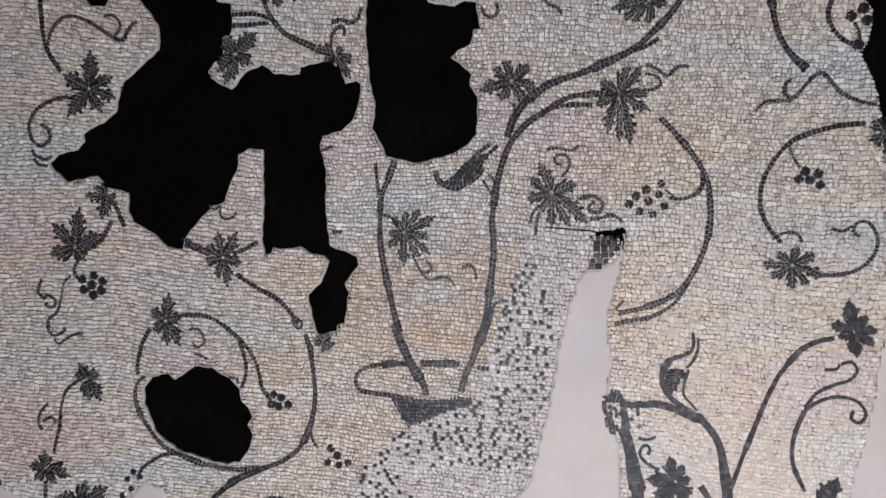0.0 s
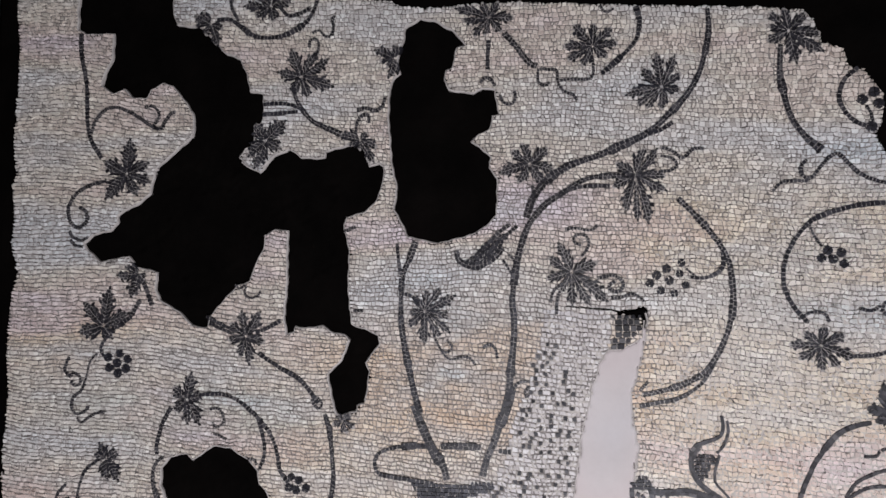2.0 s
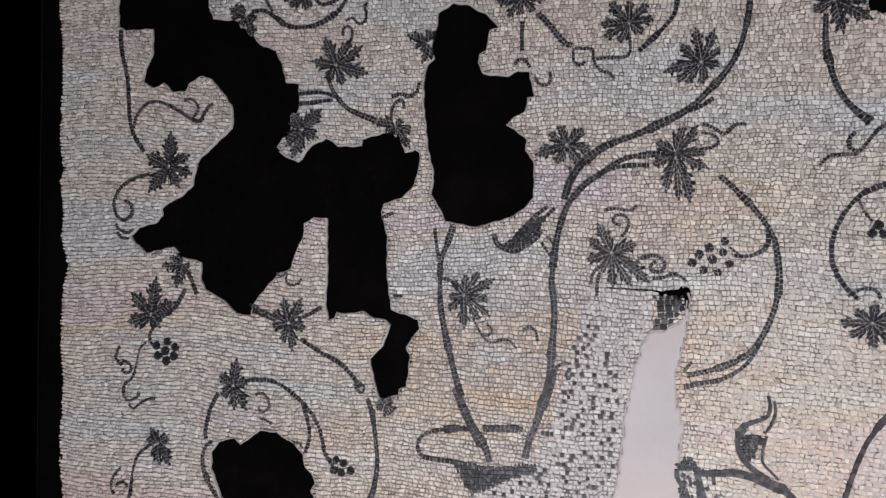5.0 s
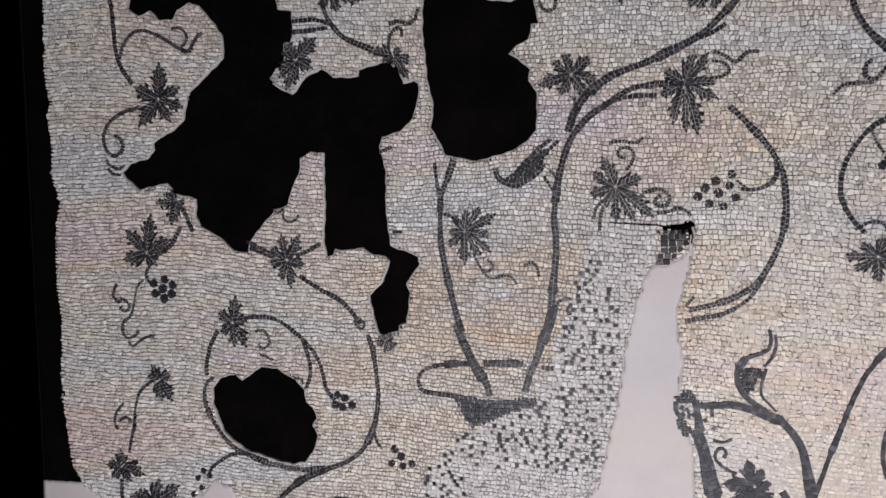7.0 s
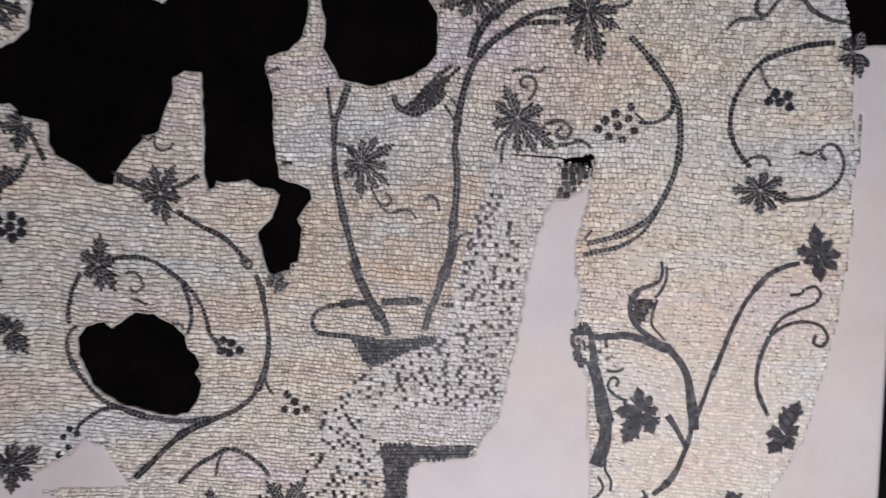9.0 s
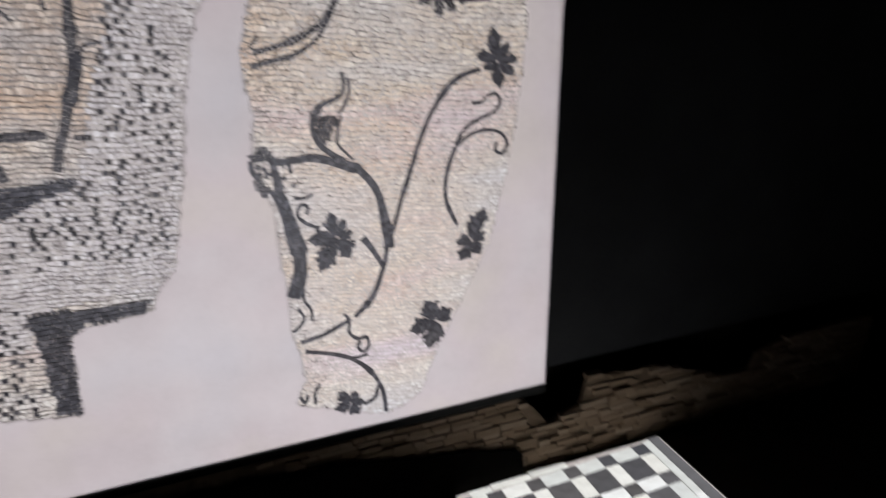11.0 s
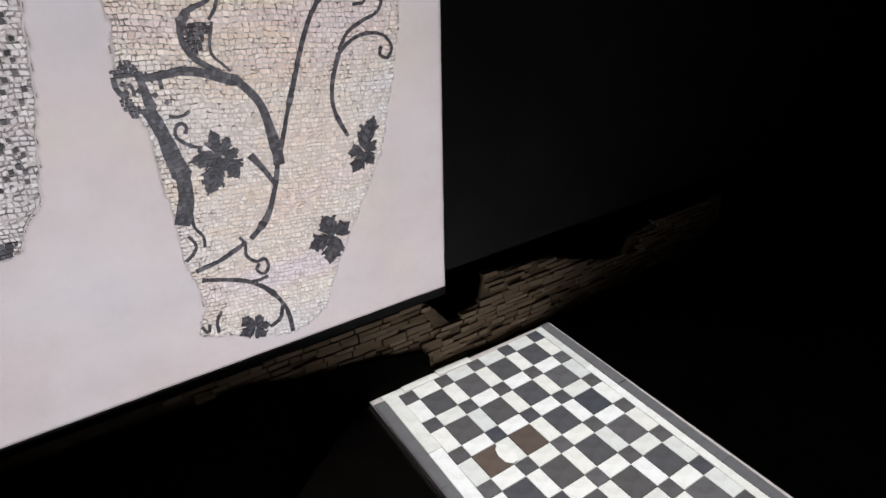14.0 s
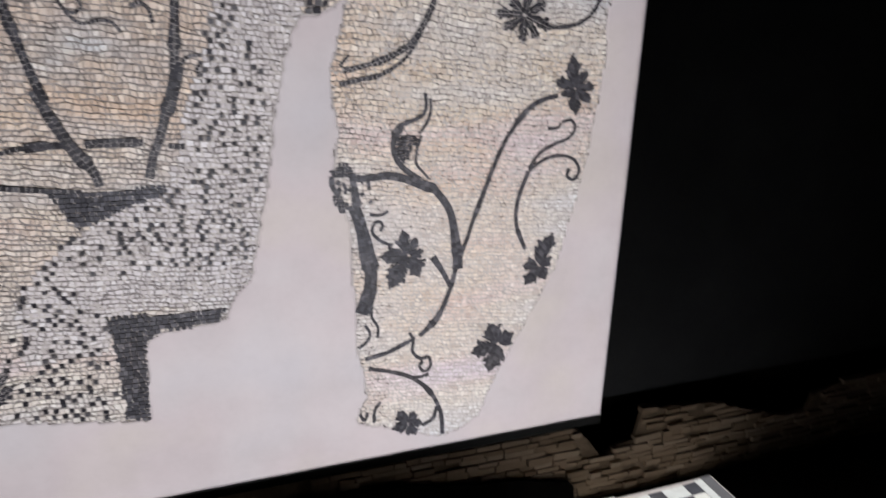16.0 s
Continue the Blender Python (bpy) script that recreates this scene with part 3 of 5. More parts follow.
def strand(kind, w0, w1, points):
    """A stem or tendril: rows of dark stones along a curve."""
    path = smooth(points)
    length = [0.0]
    for a, b in zip(path, path[1:]):
        length.append(length[-1] + (b - a).length)
    total = length[-1]

    def at(s):
        s = min(max(s, 0), total)
        k = min(int(np.searchsorted(length, s)), len(path) - 1)
        a, b = path[max(k - 1, 0)], path[max(k, 1)]
        seg = length[max(k, 1)] - length[max(k - 1, 0)] or 1
        t = (s - length[max(k - 1, 0)]) / seg
        d = (b - a).normalized()
        return a.lerp(b, t), Vector((-d.y, d.x))

    grow = 1.18 if kind == "vine_stem" else 1.0
    close = points[0][0] > 0.72 and points[0][1] < 1.30  # set close in the mended part
    gap = 0.0003 if close or max(w0, w1) > 0.015 else 0.0006
    w0, w1 = w0 * grow + 0.0010, w1 * grow + 0.0010
    lanes = max(1, round(max(w0, w1) / 0.0105))
    node, phase = rng.uniform(0.17, 0.26), rng.random()

    def gnarl(s):
        """Old wood swells towards each node and falls back behind it."""
        return 0.88 + 0.5 * ((s / node + phase) % 1) ** 4 if max(w0, w1) > 0.0125 else 1.0

    rail, n = [], max(2, int(total / 0.008))
    for k in range(n + 1):
        c, nrm = at(total * k / n)
        for off, y in ((-0.45, -0.001), (-0.41, -0.0056), (0.41, -0.0056), (0.45, -0.001)):
            q = c + nrm * off * (w0 + (w1 - w0) * k / n)
            rail.append((q.x, y, q.y))
    ribs = [(4 * k + j, 4 * k + 4 + j, 4 * k + 5 + j, 4 * k + 1 + j) for k in range(n) for j in range(3)]
    ribbon = hang(kind, mesh_of(kind, rail, ribs, M_MORTAR_DARK if close else M_POINTING), mosaic, LABELS[kind])
    for lane in range(lanes):
        s = rng.uniform(-0.006, 0)
        while s < total:
            e = s + (rng.uniform(0.009, 0.0145) if kind != "tendril" else rng.uniform(0.0062, 0.0100))
            lo, hi = max(s, 0), min(e, total)
            if hi - lo > 0.003:
                quad = []
                for q, u in ((lo + gap, lane), (hi - gap, lane), (hi - gap, lane + 1), (lo + gap, lane + 1)):
                    c, nrm = at(q)
                    w = max(0.006, (w0 + (w1 - w0) * q / total)) * gnarl(q) * (1 + 0.26 * noise.noise((c.x * 16, c.y * 16, 9)))
                    off = (u / lanes - 0.5) * w
                    if lanes > 1:
                        off += gap * 0.4 if u == lane else -gap * 0.4
                    quad.append(tuple(c + nrm * off))
                st = Stones()
                st.add(quad, DARK_H, 0.0003, 0.0004, 0.0004)
                st.build("tessera", M_GREY_ONE if close else M_DARK_ONE, under=ribbon)
            s = e


def leaf(cx, cz, lobes):
    """A vine leaf: blunt toothed lobes round a middle, each two ranks of slanting stones along a pale midrib."""
    st = Stones()
    mid = Vector((cx, cz))
    close = cx > 0.72 and cz < 1.30
    rib, gap, blunt, full, spread = (0.0002, 0.0005, 0.76, 1.22, 0.95) if close else (0.0005, 0.0010, 0.66, 1.05, 0.82)
    bed_v, bed_f = [], []
    lobes = lobes if close else [(a, size * 1.15) for a, size in lobes]
    turns = sorted(a % 360 for a, size in lobes)
    for ang, size in lobes:
        d = Vector((math.cos(radians(ang)), math.sin(radians(ang))))
        nrm = Vector((-d.y, d.x))
        wide = min(size * min(max(2.15 / len(lobes), 0.26), 0.44), 0.031) * full
        k = turns.index(ang % 360)
        room = {1: (turns[(k + 1) % len(turns)] - ang) % 360 or 360, -1: (ang - turns[k - 1]) % 360 or 360}
        n = max(4, round(size / 0.0112))
        tooth = rng.uniform(0, 1)

        def half(s, side):
            w = wide * ((s / 0.42) ** 0.6 if s < 0.42 else max(0.0, 1 - ((s - 0.42) / 0.60) ** 1.4))
            return min(w, s * size * spread * math.tan(radians(min(room[side] / 2, 75))) - 0.0009)

        b0 = len(bed_v)
        for k in range(7):
            c = mid + d * size * (0.04 + 0.86 * k / 6)
            for side in (-1, 1):
                q = c + nrm * side * max(0.0005, half(0.04 + 0.86 * k / 6, side) * 0.72)
                bed_v.append((q.x, -0.0056, q.y))
        bed_f += [(b0 + 2 * k, b0 + 2 * k + 2, b0 + 2 * k + 3, b0 + 2 * k + 1) for k in range(6)]
        for i in range(n):
            s0, s1 = 0.05 + 0.93 * i / n, 0.05 + 0.93 * (i + 1) / n - gap / size
            fwd = 1.5 / n
            for side in (-1, 1):
                a, b = half(min(s0 + fwd * 0.6, 1.0), side), half(min(s1 + fwd * 0.6, 1.0), side)
                if max(a, b) < 0.0025:
                    continue
                # teeth: two ranks make one, the first shorter
                cut = (blunt, 1.0)[(i + (side > 0)) % 2] if s0 > 0.28 else 0.95
                a, b = max(a * cut * rng.uniform(0.92, 1.08), 0.002), max(b * cut * rng.uniform(0.95, 1.12), 0.0016)
                for u0, u1 in (((0, 0.5 - gap * 22), (0.5 + gap * 22, 1.0)) if a > 0.0125 else ((0, 1.0),)):
                    q = []
                    for s, u, w in ((s0, u0, a), (s1, u0, b), (s1, u1, b), (s0, u1, a)):
                        q.append(tuple(mid + d * size * min(s + fwd * u * (w / wide), 1.02) + nrm * side * (rib + w * u)))
                    st.add(q, DARK_H + rng.uniform(-0.0003, 0.0003), 0.0003, 0.0004, 0.0003)
    st.build("vine_leaf", M_GREY_BITS if close else M_DARK, LABELS["vine_leaf"])
    hang("leaf_bed", mesh_of("leaf_bed", bed_v, bed_f, M_MORTAR_DARK if close else M_POINTING), mosaic, "mortar between the stones of a leaf")


def grapes(r, places):
    """Round grapes, each of four quarter stones."""
    for x, z in places:
        st = Stones()
        turn = rng.uniform(0, 1.5)
        rr = r * rng.uniform(0.9, 1.1)
        stamp(x, z, rr)
        for k in range(4):
            a = turn + k * math.pi / 2
            g = 0.0006
            mid = (x + g * math.cos(a + math.pi / 4), z + g * math.sin(a + math.pi / 4))
            q = [mid] + [(x + rr * f * math.cos(a + b), z + rr * f * math.sin(a + b)) for b, f in ((0.06, 1), (math.pi / 4, 1.05), (math.pi / 2 - 0.06, 1))]
            st.add(q, DARK_H, 0.0003, 0.0003, 0.0006)
        st.build("grape", M_DARK)


def patch(kind, outline):
    """An area of dark stones in rows."""
    xs, zs = [p[0] for p in outline], [p[1] for p in outline]
    size = {"square": 0.0165, "bowl": 0.0100, "bowl_foot": 0.0115}.get(kind, 0.0085)
    z = min(zs)
    while z < max(zs):
        x = min(xs) - rng.uniform(0, size)
        h = size * rng.uniform(0.85, 1.15)
        while x < max(xs):
            w = size * rng.uniform(0.8, 1.3)
            c = (x + w / 2, z + h / 2)
            if inside(outline, np.array([c[0]]), np.array([c[1]]))[0] and not (kind == "trunk_knot" and rng.random() < 0.08):
                g = 0.0010 if kind == "square" else 0.0002
                st = Stones()
                quad = np.array([(x + g, z + g), (x + w - g, z + g), (x + w - g, z + h - g), (x + g, z + h - g)])
                for cut in (1.0, 0.85, 0.7, 0.55, 0.4):  # stones at the rim are trimmed to it
                    trimmed = np.array(c) + (quad - c) * cut
                    out = ~inside(outline, trimmed[:, 0], trimmed[:, 1])
                    quad = np.where(out[:, None], np.array(c) + (quad - c) * 0.85, quad)
                st.add([tuple(p) for p in quad], DARK_H, 0.0004, 0.0005 if kind == "square" else 0.0003, 0.0005)
                stamp(*c, size * 0.5)
                st.build("dark_tessera", M_GREY_ONE if kind.startswith("bowl") or outline[0][1] < 1.3 else M_DARK_ONE)
            x += w
        z += h


# stems and tendrils
strand("vine_stem", 0.0096, 0.0093, [(-0.845, 2.379), (-0.843, 2.320), (-0.822, 2.228), (-0.816, 2.156), (-0.813, 2.102), (-0.800, 2.048), (-0.762, 1.989)])
strand("tendril", 0.0094, 0.0090, [(-0.800, 2.065), (-0.789, 2.100), (-0.764, 2.130), (-0.731, 2.143), (-0.687, 2.131), (-0.638, 2.103), (-0.600, 2.077), (-0.572, 2.070), (-0.559, 2.091), (-0.540, 2.113), (-0.525, 2.118)])
strand("tendril", 0.0073, 0.0073, [(-0.627, 2.137), (-0.601, 2.138), (-0.582, 2.123), (-0.580, 2.102), (-0.600, 2.077)])
strand("tendril", 0.0092, 0.0093, [(-0.741, 1.921), (-0.793, 1.910), (-0.838, 1.888), (-0.863, 1.854), (-0.866, 1.823), (-0.854, 1.796), (-0.832, 1.783), (-0.811, 1.794), (-0.803, 1.811), (-0.811, 1.833), (-0.831, 1.844)])
strand("tendril", 0.0074, 0.0073, [(-0.861, 1.774), (-0.849, 1.756), (-0.821, 1.745), (-0.796, 1.754)])
strand("tendril", 0.0074, 0.0073, [(-0.857, 1.749), (-0.841, 1.731), (-0.813, 1.725)])
strand("vine_stem", 0.0088, 0.0089, [(-0.585, 1.550), (-0.610, 1.609), (-0.629, 1.634)])
strand("vine_stem", 0.0088, 0.0089, [(-0.624, 1.567), (-0.635, 1.546), (-0.653, 1.518), (-0.687, 1.493), (-0.720, 1.477)])
strand("vine_stem", 0.0071, 0.0071, [(-0.720, 1.463), (-0.739, 1.443), (-0.742, 1.418), (-0.719, 1.393)])
strand("tendril", 0.0067, 0.0068, [(-0.845, 1.403), (-0.859, 1.368), (-0.843, 1.348)])
strand("tendril", 0.0068, 0.0068, [(-0.843, 1.342), (-0.830, 1.355), (-0.809, 1.346), (-0.806, 1.325), (-0.824, 1.319), (-0.837, 1.332)])
strand("tendril", 0.0067, 0.0068, [(-0.753, 1.414), (-0.776, 1.389), (-0.787, 1.346), (-0.802, 1.306), (-0.826, 1.287), (-0.832, 1.258), (-0.813, 1.238), (-0.785, 1.249), (-0.779, 1.265)])
strand("tendril", 0.0068, 0.0067, [(-0.813, 1.228), (-0.797, 1.215), (-0.769, 1.233), (-0.742, 1.244), (-0.724, 1.244)])
strand("vine_stem", 0.0094, 0.0078, [(-0.258, 1.416), (-0.199, 1.379), (-0.137, 1.345), (-0.100, 1.306), (-0.082, 1.280)])
strand("tendril", 0.0062, 0.0062, [(-0.098, 1.302), (-0.096, 1.280), (-0.081, 1.266), (-0.071, 1.280), (-0.086, 1.298)])
strand("vine_stem", 0.0093, 0.0151, [(-0.063, 1.252), (-0.049, 1.206), (-0.042, 1.145), (-0.038, 1.083), (-0.047, 1.021), (-0.067, 0.965), (-0.101, 0.918), (-0.145, 0.890), (-0.200, 0.868), (-0.275, 0.834), (-0.327, 0.792), (-0.371, 0.750), (-0.416, 0.710)])
strand("vine_stem", 0.0082, 0.0083, [(-0.517, 1.263), (-0.543, 1.216), (-0.558, 1.160), (-0.558, 1.131)])
strand("vine_stem", 0.0083, 0.0129, [(-0.538, 1.125), (-0.562, 1.103), (-0.568, 1.063), (-0.554, 1.015), (-0.523, 0.966), (-0.480, 0.921), (-0.438, 0.903), (-0.389, 0.884), (-0.323, 0.870), (-0.257, 0.866), (-0.200, 0.872)])
strand("vine_stem", 0.0081, 0.0079, [(-0.432, 1.299), (-0.365, 1.301), (-0.317, 1.285), (-0.278, 1.257), (-0.239, 1.222), (-0.209, 1.176), (-0.196, 1.129), (-0.189, 1.097), (-0.166, 1.066)])
strand("vine_stem", 0.0095, 0.0064, [(-0.255, 1.238), (-0.241, 1.191), (-0.235, 1.144), (-0.249, 1.100)])
strand("tendril", 0.0064, 0.0064, [(-0.285, 1.128), (-0.264, 1.124), (-0.258, 1.110)])
strand("tendril", 0.0065, 0.0065, [(-0.401, 1.259), (-0.376, 1.262), (-0.360, 1.246), (-0.358, 1.223), (-0.379, 1.210), (-0.390, 1.223)])
strand("tendril", 0.0049, 0.0048, [(-0.388, 1.192), (-0.369, 1.188), (-0.348, 1.176)])
strand("vine_stem", 0.0068, 0.0070, [(-0.743, 1.108), (-0.781, 1.078), (-0.799, 1.028), (-0.806, 0.978), (-0.819, 0.928), (-0.827, 0.891)])
strand("tendril", 0.0069, 0.0069, [(-0.839, 1.041), (-0.866, 1.011), (-0.872, 0.977), (-0.861, 0.961)])
strand("tendril", 0.0069, 0.0069, [(-0.859, 0.986), (-0.831, 1.000), (-0.818, 0.982)])
strand("vine_stem", 0.0070, 0.0071, [(-0.858, 0.810), (-0.859, 0.759), (-0.846, 0.691), (-0.839, 0.671)])
strand("vine_stem", 0.0083, 0.0068, [(-0.435, 0.904), (-0.481, 0.902), (-0.516, 0.885), (-0.552, 0.859), (-0.567, 0.834)])
strand("vine_stem", 0.0083, 0.0080, [(-0.299, 0.695), (-0.264, 0.729), (-0.230, 0.754), (-0.205, 0.766), (-0.180, 0.783), (-0.155, 0.789), (-0.115, 0.774), (-0.076, 0.743), (-0.054, 0.712)])
strand("tendril", 0.0065, 0.0065, [(-0.199, 0.715), (-0.189, 0.755), (-0.176, 0.780)])
strand("vine_stem", 0.0047, 0.0047, [(-0.053, 0.989), (-0.047, 0.955), (-0.033, 0.935)])
strand("vine_stem", 0.0079, 0.0079, [(-0.415, 1.519), (-0.379, 1.500), (-0.331, 1.479)])
strand("vine_stem", 0.0079, 0.0063, [(-0.406, 1.501), (-0.371, 1.484), (-0.332, 1.468)])
strand("vine_stem", 0.0093, 0.0078, [(-0.193, 1.506), (-0.234, 1.484), (-0.267, 1.473)])
strand("tendril", 0.0047, 0.0047, [(-0.329, 1.608), (-0.316, 1.596), (-0.296, 1.607), (-0.301, 1.585), (-0.286, 1.569), (-0.261, 1.576), (-0.253, 1.590)])
strand("vine_stem", 0.0108, 0.0103, [(-0.401, 2.386), (-0.361, 2.385), (-0.324, 2.360), (-0.288, 2.332), (-0.235, 2.320), (-0.182, 2.328), (-0.129, 2.356), (-0.103, 2.392), (-0.090, 2.434)])
strand("vine_stem", 0.0090, 0.0089, [(-0.357, 2.461), (-0.355, 2.421), (-0.333, 2.378)])
strand("vine_stem", 0.0088, 0.0086, [(-0.208, 2.413), (-0.182, 2.384), (-0.146, 2.385), (-0.112, 2.402)])
strand("tendril", 0.0069, 0.0068, [(-0.107, 2.325), (-0.086, 2.331), (-0.069, 2.313), (-0.052, 2.314), (-0.044, 2.335), (-0.048, 2.361), (-0.040, 2.372)])
strand("tendril", 0.0068, 0.0068, [(-0.116, 2.284), (-0.113, 2.304), (-0.095, 2.307), (-0.087, 2.289), (-0.092, 2.269), (-0.108, 2.252)])
strand("vine_stem", 0.0085, 0.0149, [(-0.162, 2.178), (-0.157, 2.145), (-0.140, 2.110), (-0.106, 2.069), (-0.064, 2.046), (-0.022, 2.026)])
strand("vine_stem", 0.0086, 0.0085, [(-0.253, 2.124), (-0.183, 2.122), (-0.132, 2.101)])
strand("vine_stem", 0.0086, 0.0085, [(-0.254, 2.094), (-0.201, 2.096), (-0.149, 2.097)])
strand("tendril", 0.0082, 0.0082, [(0.023, 2.023), (0.026, 2.055), (0.040, 2.076), (0.058, 2.077), (0.061, 2.053)])
strand("tendril", 0.0082, 0.0082, [(0.025, 2.093), (0.054, 2.096), (0.078, 2.087), (0.098, 2.099), (0.107, 2.127)])
strand("vine_stem", 0.0110, 0.0078, [(0.398, 2.267), (0.395, 2.232), (0.394, 2.185)])
strand("vine_stem", 0.0141, 0.0092, [(0.440, 2.284), (0.469, 2.249), (0.505, 2.198), (0.527, 2.185)])
strand("tendril", 0.0076, 0.0075, [(0.529, 2.141), (0.531, 2.175), (0.557, 2.174), (0.579, 2.170), (0.582, 2.136), (0.598, 2.111), (0.620, 2.102), (0.631, 2.085)])
strand("tendril", 0.0061, 0.0061, [(0.530, 2.141), (0.548, 2.130), (0.560, 2.141)])
strand("tendril", 0.0075, 0.0075, [(0.585, 2.142), (0.614, 2.144), (0.658, 2.141), (0.673, 2.151), (0.675, 2.174), (0.672, 2.205)])
strand("tendril", 0.0078, 0.0078, [(0.374, 2.147), (0.382, 2.162), (0.402, 2.157), (0.414, 2.137)])
strand("tendril", 0.0077, 0.0077, [(0.427, 2.111), (0.437, 2.090), (0.456, 2.085), (0.467, 2.099), (0.465, 2.123)])
strand("vine_stem", 0.0104, 0.0103, [(0.695, 2.153), (0.732, 2.183), (0.769, 2.218), (0.789, 2.246), (0.797, 2.291), (0.789, 2.331)])
strand("tendril", 0.0060, 0.0060, [(0.696, 2.342), (0.712, 2.321), (0.733, 2.330)])
strand("vine_stem", 0.0114, 0.0179, [(0.968, 2.310), (0.969, 2.250), (0.957, 2.191), (0.938, 2.133), (0.908, 2.084), (0.864, 2.036), (0.807, 1.988), (0.735, 1.956), (0.678, 1.933), (0.620, 1.916), (0.583, 1.899), (0.537, 1.864), (0.506, 1.820), (0.490, 1.775)])
strand("vine_stem", 0.0085, 0.0086, [(0.871, 2.013), (0.837, 1.993), (0.807, 1.987)])
strand("vine_stem", 0.0086, 0.0178, [(0.794, 1.875), (0.732, 1.879), (0.675, 1.878), (0.632, 1.866), (0.587, 1.838), (0.543, 1.810), (0.504, 1.767), (0.480, 1.715), (0.464, 1.656), (0.454, 1.596)])
strand("vine_stem", 0.0148, 0.0175, [(0.454, 1.596), (0.450, 1.552), (0.454, 1.507), (0.452, 1.448), (0.443, 1.375), (0.437, 1.317), (0.423, 1.266)])
strand("vine_stem", 0.0072, 0.0074, [(0.709, 1.853), (0.646, 1.854), (0.605, 1.845), (0.572, 1.827)])
strand("vine_stem", 0.0075, 0.0075, [(0.508, 1.862), (0.511, 1.827), (0.501, 1.787)])
strand("tendril", 0.0071, 0.0070, [(0.839, 1.949), (0.866, 1.939), (0.892, 1.919), (0.913, 1.936), (0.927, 1.942), (0.947, 1.941)])
strand("tendril", 0.0071, 0.0071, [(0.838, 1.927), (0.865, 1.920), (0.878, 1.902), (0.863, 1.888), (0.836, 1.886)])
strand("vine_stem", 0.0126, 0.0110, [(0.877, 1.815), (0.911, 1.777), (0.943, 1.739), (0.973, 1.695), (0.993, 1.652), (1.000, 1.596), (0.999, 1.540), (0.987, 1.485), (0.964, 1.430), (0.933, 1.381), (0.888, 1.350), (0.834, 1.330), (0.773, 1.316)])
strand("vine_stem", 0.0067, 0.0082, [(0.949, 1.395), (0.914, 1.344), (0.859, 1.308), (0.812, 1.298), (0.765, 1.288)])
strand("tendril", 0.0069, 0.0069, [(0.767, 1.326), (0.778, 1.338), (0.788, 1.350)])
strand("vine_stem", 0.0095, 0.0069, [(0.981, 1.674), (0.979, 1.638), (0.959, 1.618), (0.929, 1.609), (0.896, 1.613)])
strand("tendril", 0.0041, 0.0041, [(0.912, 1.615), (0.890, 1.634)])
strand("tendril", 0.0073, 0.0073, [(0.581, 1.600), (0.557, 1.579), (0.550, 1.550)])
strand("tendril", 0.0072, 0.0072, [(0.574, 1.581), (0.566, 1.549), (0.564, 1.520)])
strand("tendril", 0.0073, 0.0072, [(0.591, 1.741), (0.619, 1.744), (0.648, 1.738), (0.665, 1.740), (0.674, 1.752)])
strand("tendril", 0.0072, 0.0072, [(0.632, 1.699), (0.614, 1.707), (0.614, 1.722), (0.633, 1.727), (0.650, 1.716), (0.649, 1.694), (0.631, 1.669)])
strand("tendril", 0.0086, 0.0085, [(0.670, 1.612), (0.706, 1.619), (0.726, 1.611), (0.735, 1.596), (0.725, 1.578), (0.704, 1.580), (0.700, 1.594), (0.715, 1.604)])
strand("tendril", 0.0071, 0.0070, [(0.703, 1.561), (0.731, 1.563), (0.759, 1.571), (0.785, 1.552)])
strand("motif", 0.0153, 0.0135, [(0.302, 1.692), (0.311, 1.664), (0.344, 1.649), (0.382, 1.656), (0.412, 1.676), (0.428, 1.695)])
strand("motif", 0.0136, 0.0105, [(0.352, 1.667), (0.383, 1.704), (0.422, 1.741), (0.449, 1.759)])
strand("motif", 0.0075, 0.0075, [(0.382, 1.674), (0.413, 1.711), (0.444, 1.735), (0.467, 1.754)])
strand("motif", 0.0060, 0.0059, [(0.427, 1.665), (0.445, 1.634), (0.451, 1.623)])
strand("motif", 0.0060, 0.0059, [(0.442, 1.679), (0.455, 1.664), (0.460, 1.653)])
strand("vine_stem", 0.0141, 0.0125, [(0.191, 1.719), (0.178, 1.681), (0.161, 1.643), (0.153, 1.620)])
strand("vine_stem", 0.0079, 0.0078, [(0.140, 1.714), (0.143, 1.675), (0.150, 1.628)])
strand("vine_stem", 0.0109, 0.0166, [(0.153, 1.620), (0.150, 1.558), (0.151, 1.497), (0.161, 1.429), (0.175, 1.360), (0.189, 1.301), (0.202, 1.259)])
strand("vine_stem", 0.0195, 0.0180, [(0.184, 1.281), (0.205, 1.228), (0.233, 1.168), (0.262, 1.123), (0.272, 1.089)])
strand("vine_stem", 0.0174, 0.0163, [(0.447, 1.325), (0.432, 1.278), (0.412, 1.234), (0.397, 1.190), (0.377, 1.145), (0.365, 1.101)])
strand("vine_stem", 0.0078, 0.0077, [(0.153, 1.577), (0.180, 1.570), (0.200, 1.550)])
strand("tendril", 0.0061, 0.0061, [(0.239, 1.466), (0.258, 1.428), (0.276, 1.420), (0.289, 1.435), (0.274, 1.453)])
strand("tendril", 0.0061, 0.0059, [(0.258, 1.423), (0.283, 1.402), (0.314, 1.408), (0.336, 1.405), (0.351, 1.387)])
strand("tendril", 0.0074, 0.0074, [(0.370, 1.434), (0.390, 1.442), (0.405, 1.427), (0.408, 1.405)])
strand("tendril", 0.0072, 0.0072, [(0.447, 1.325), (0.464, 1.343), (0.493, 1.347)])
strand("tendril", 0.0058, 0.0058, [(0.486, 1.329), (0.478, 1.314), (0.490, 1.307)])
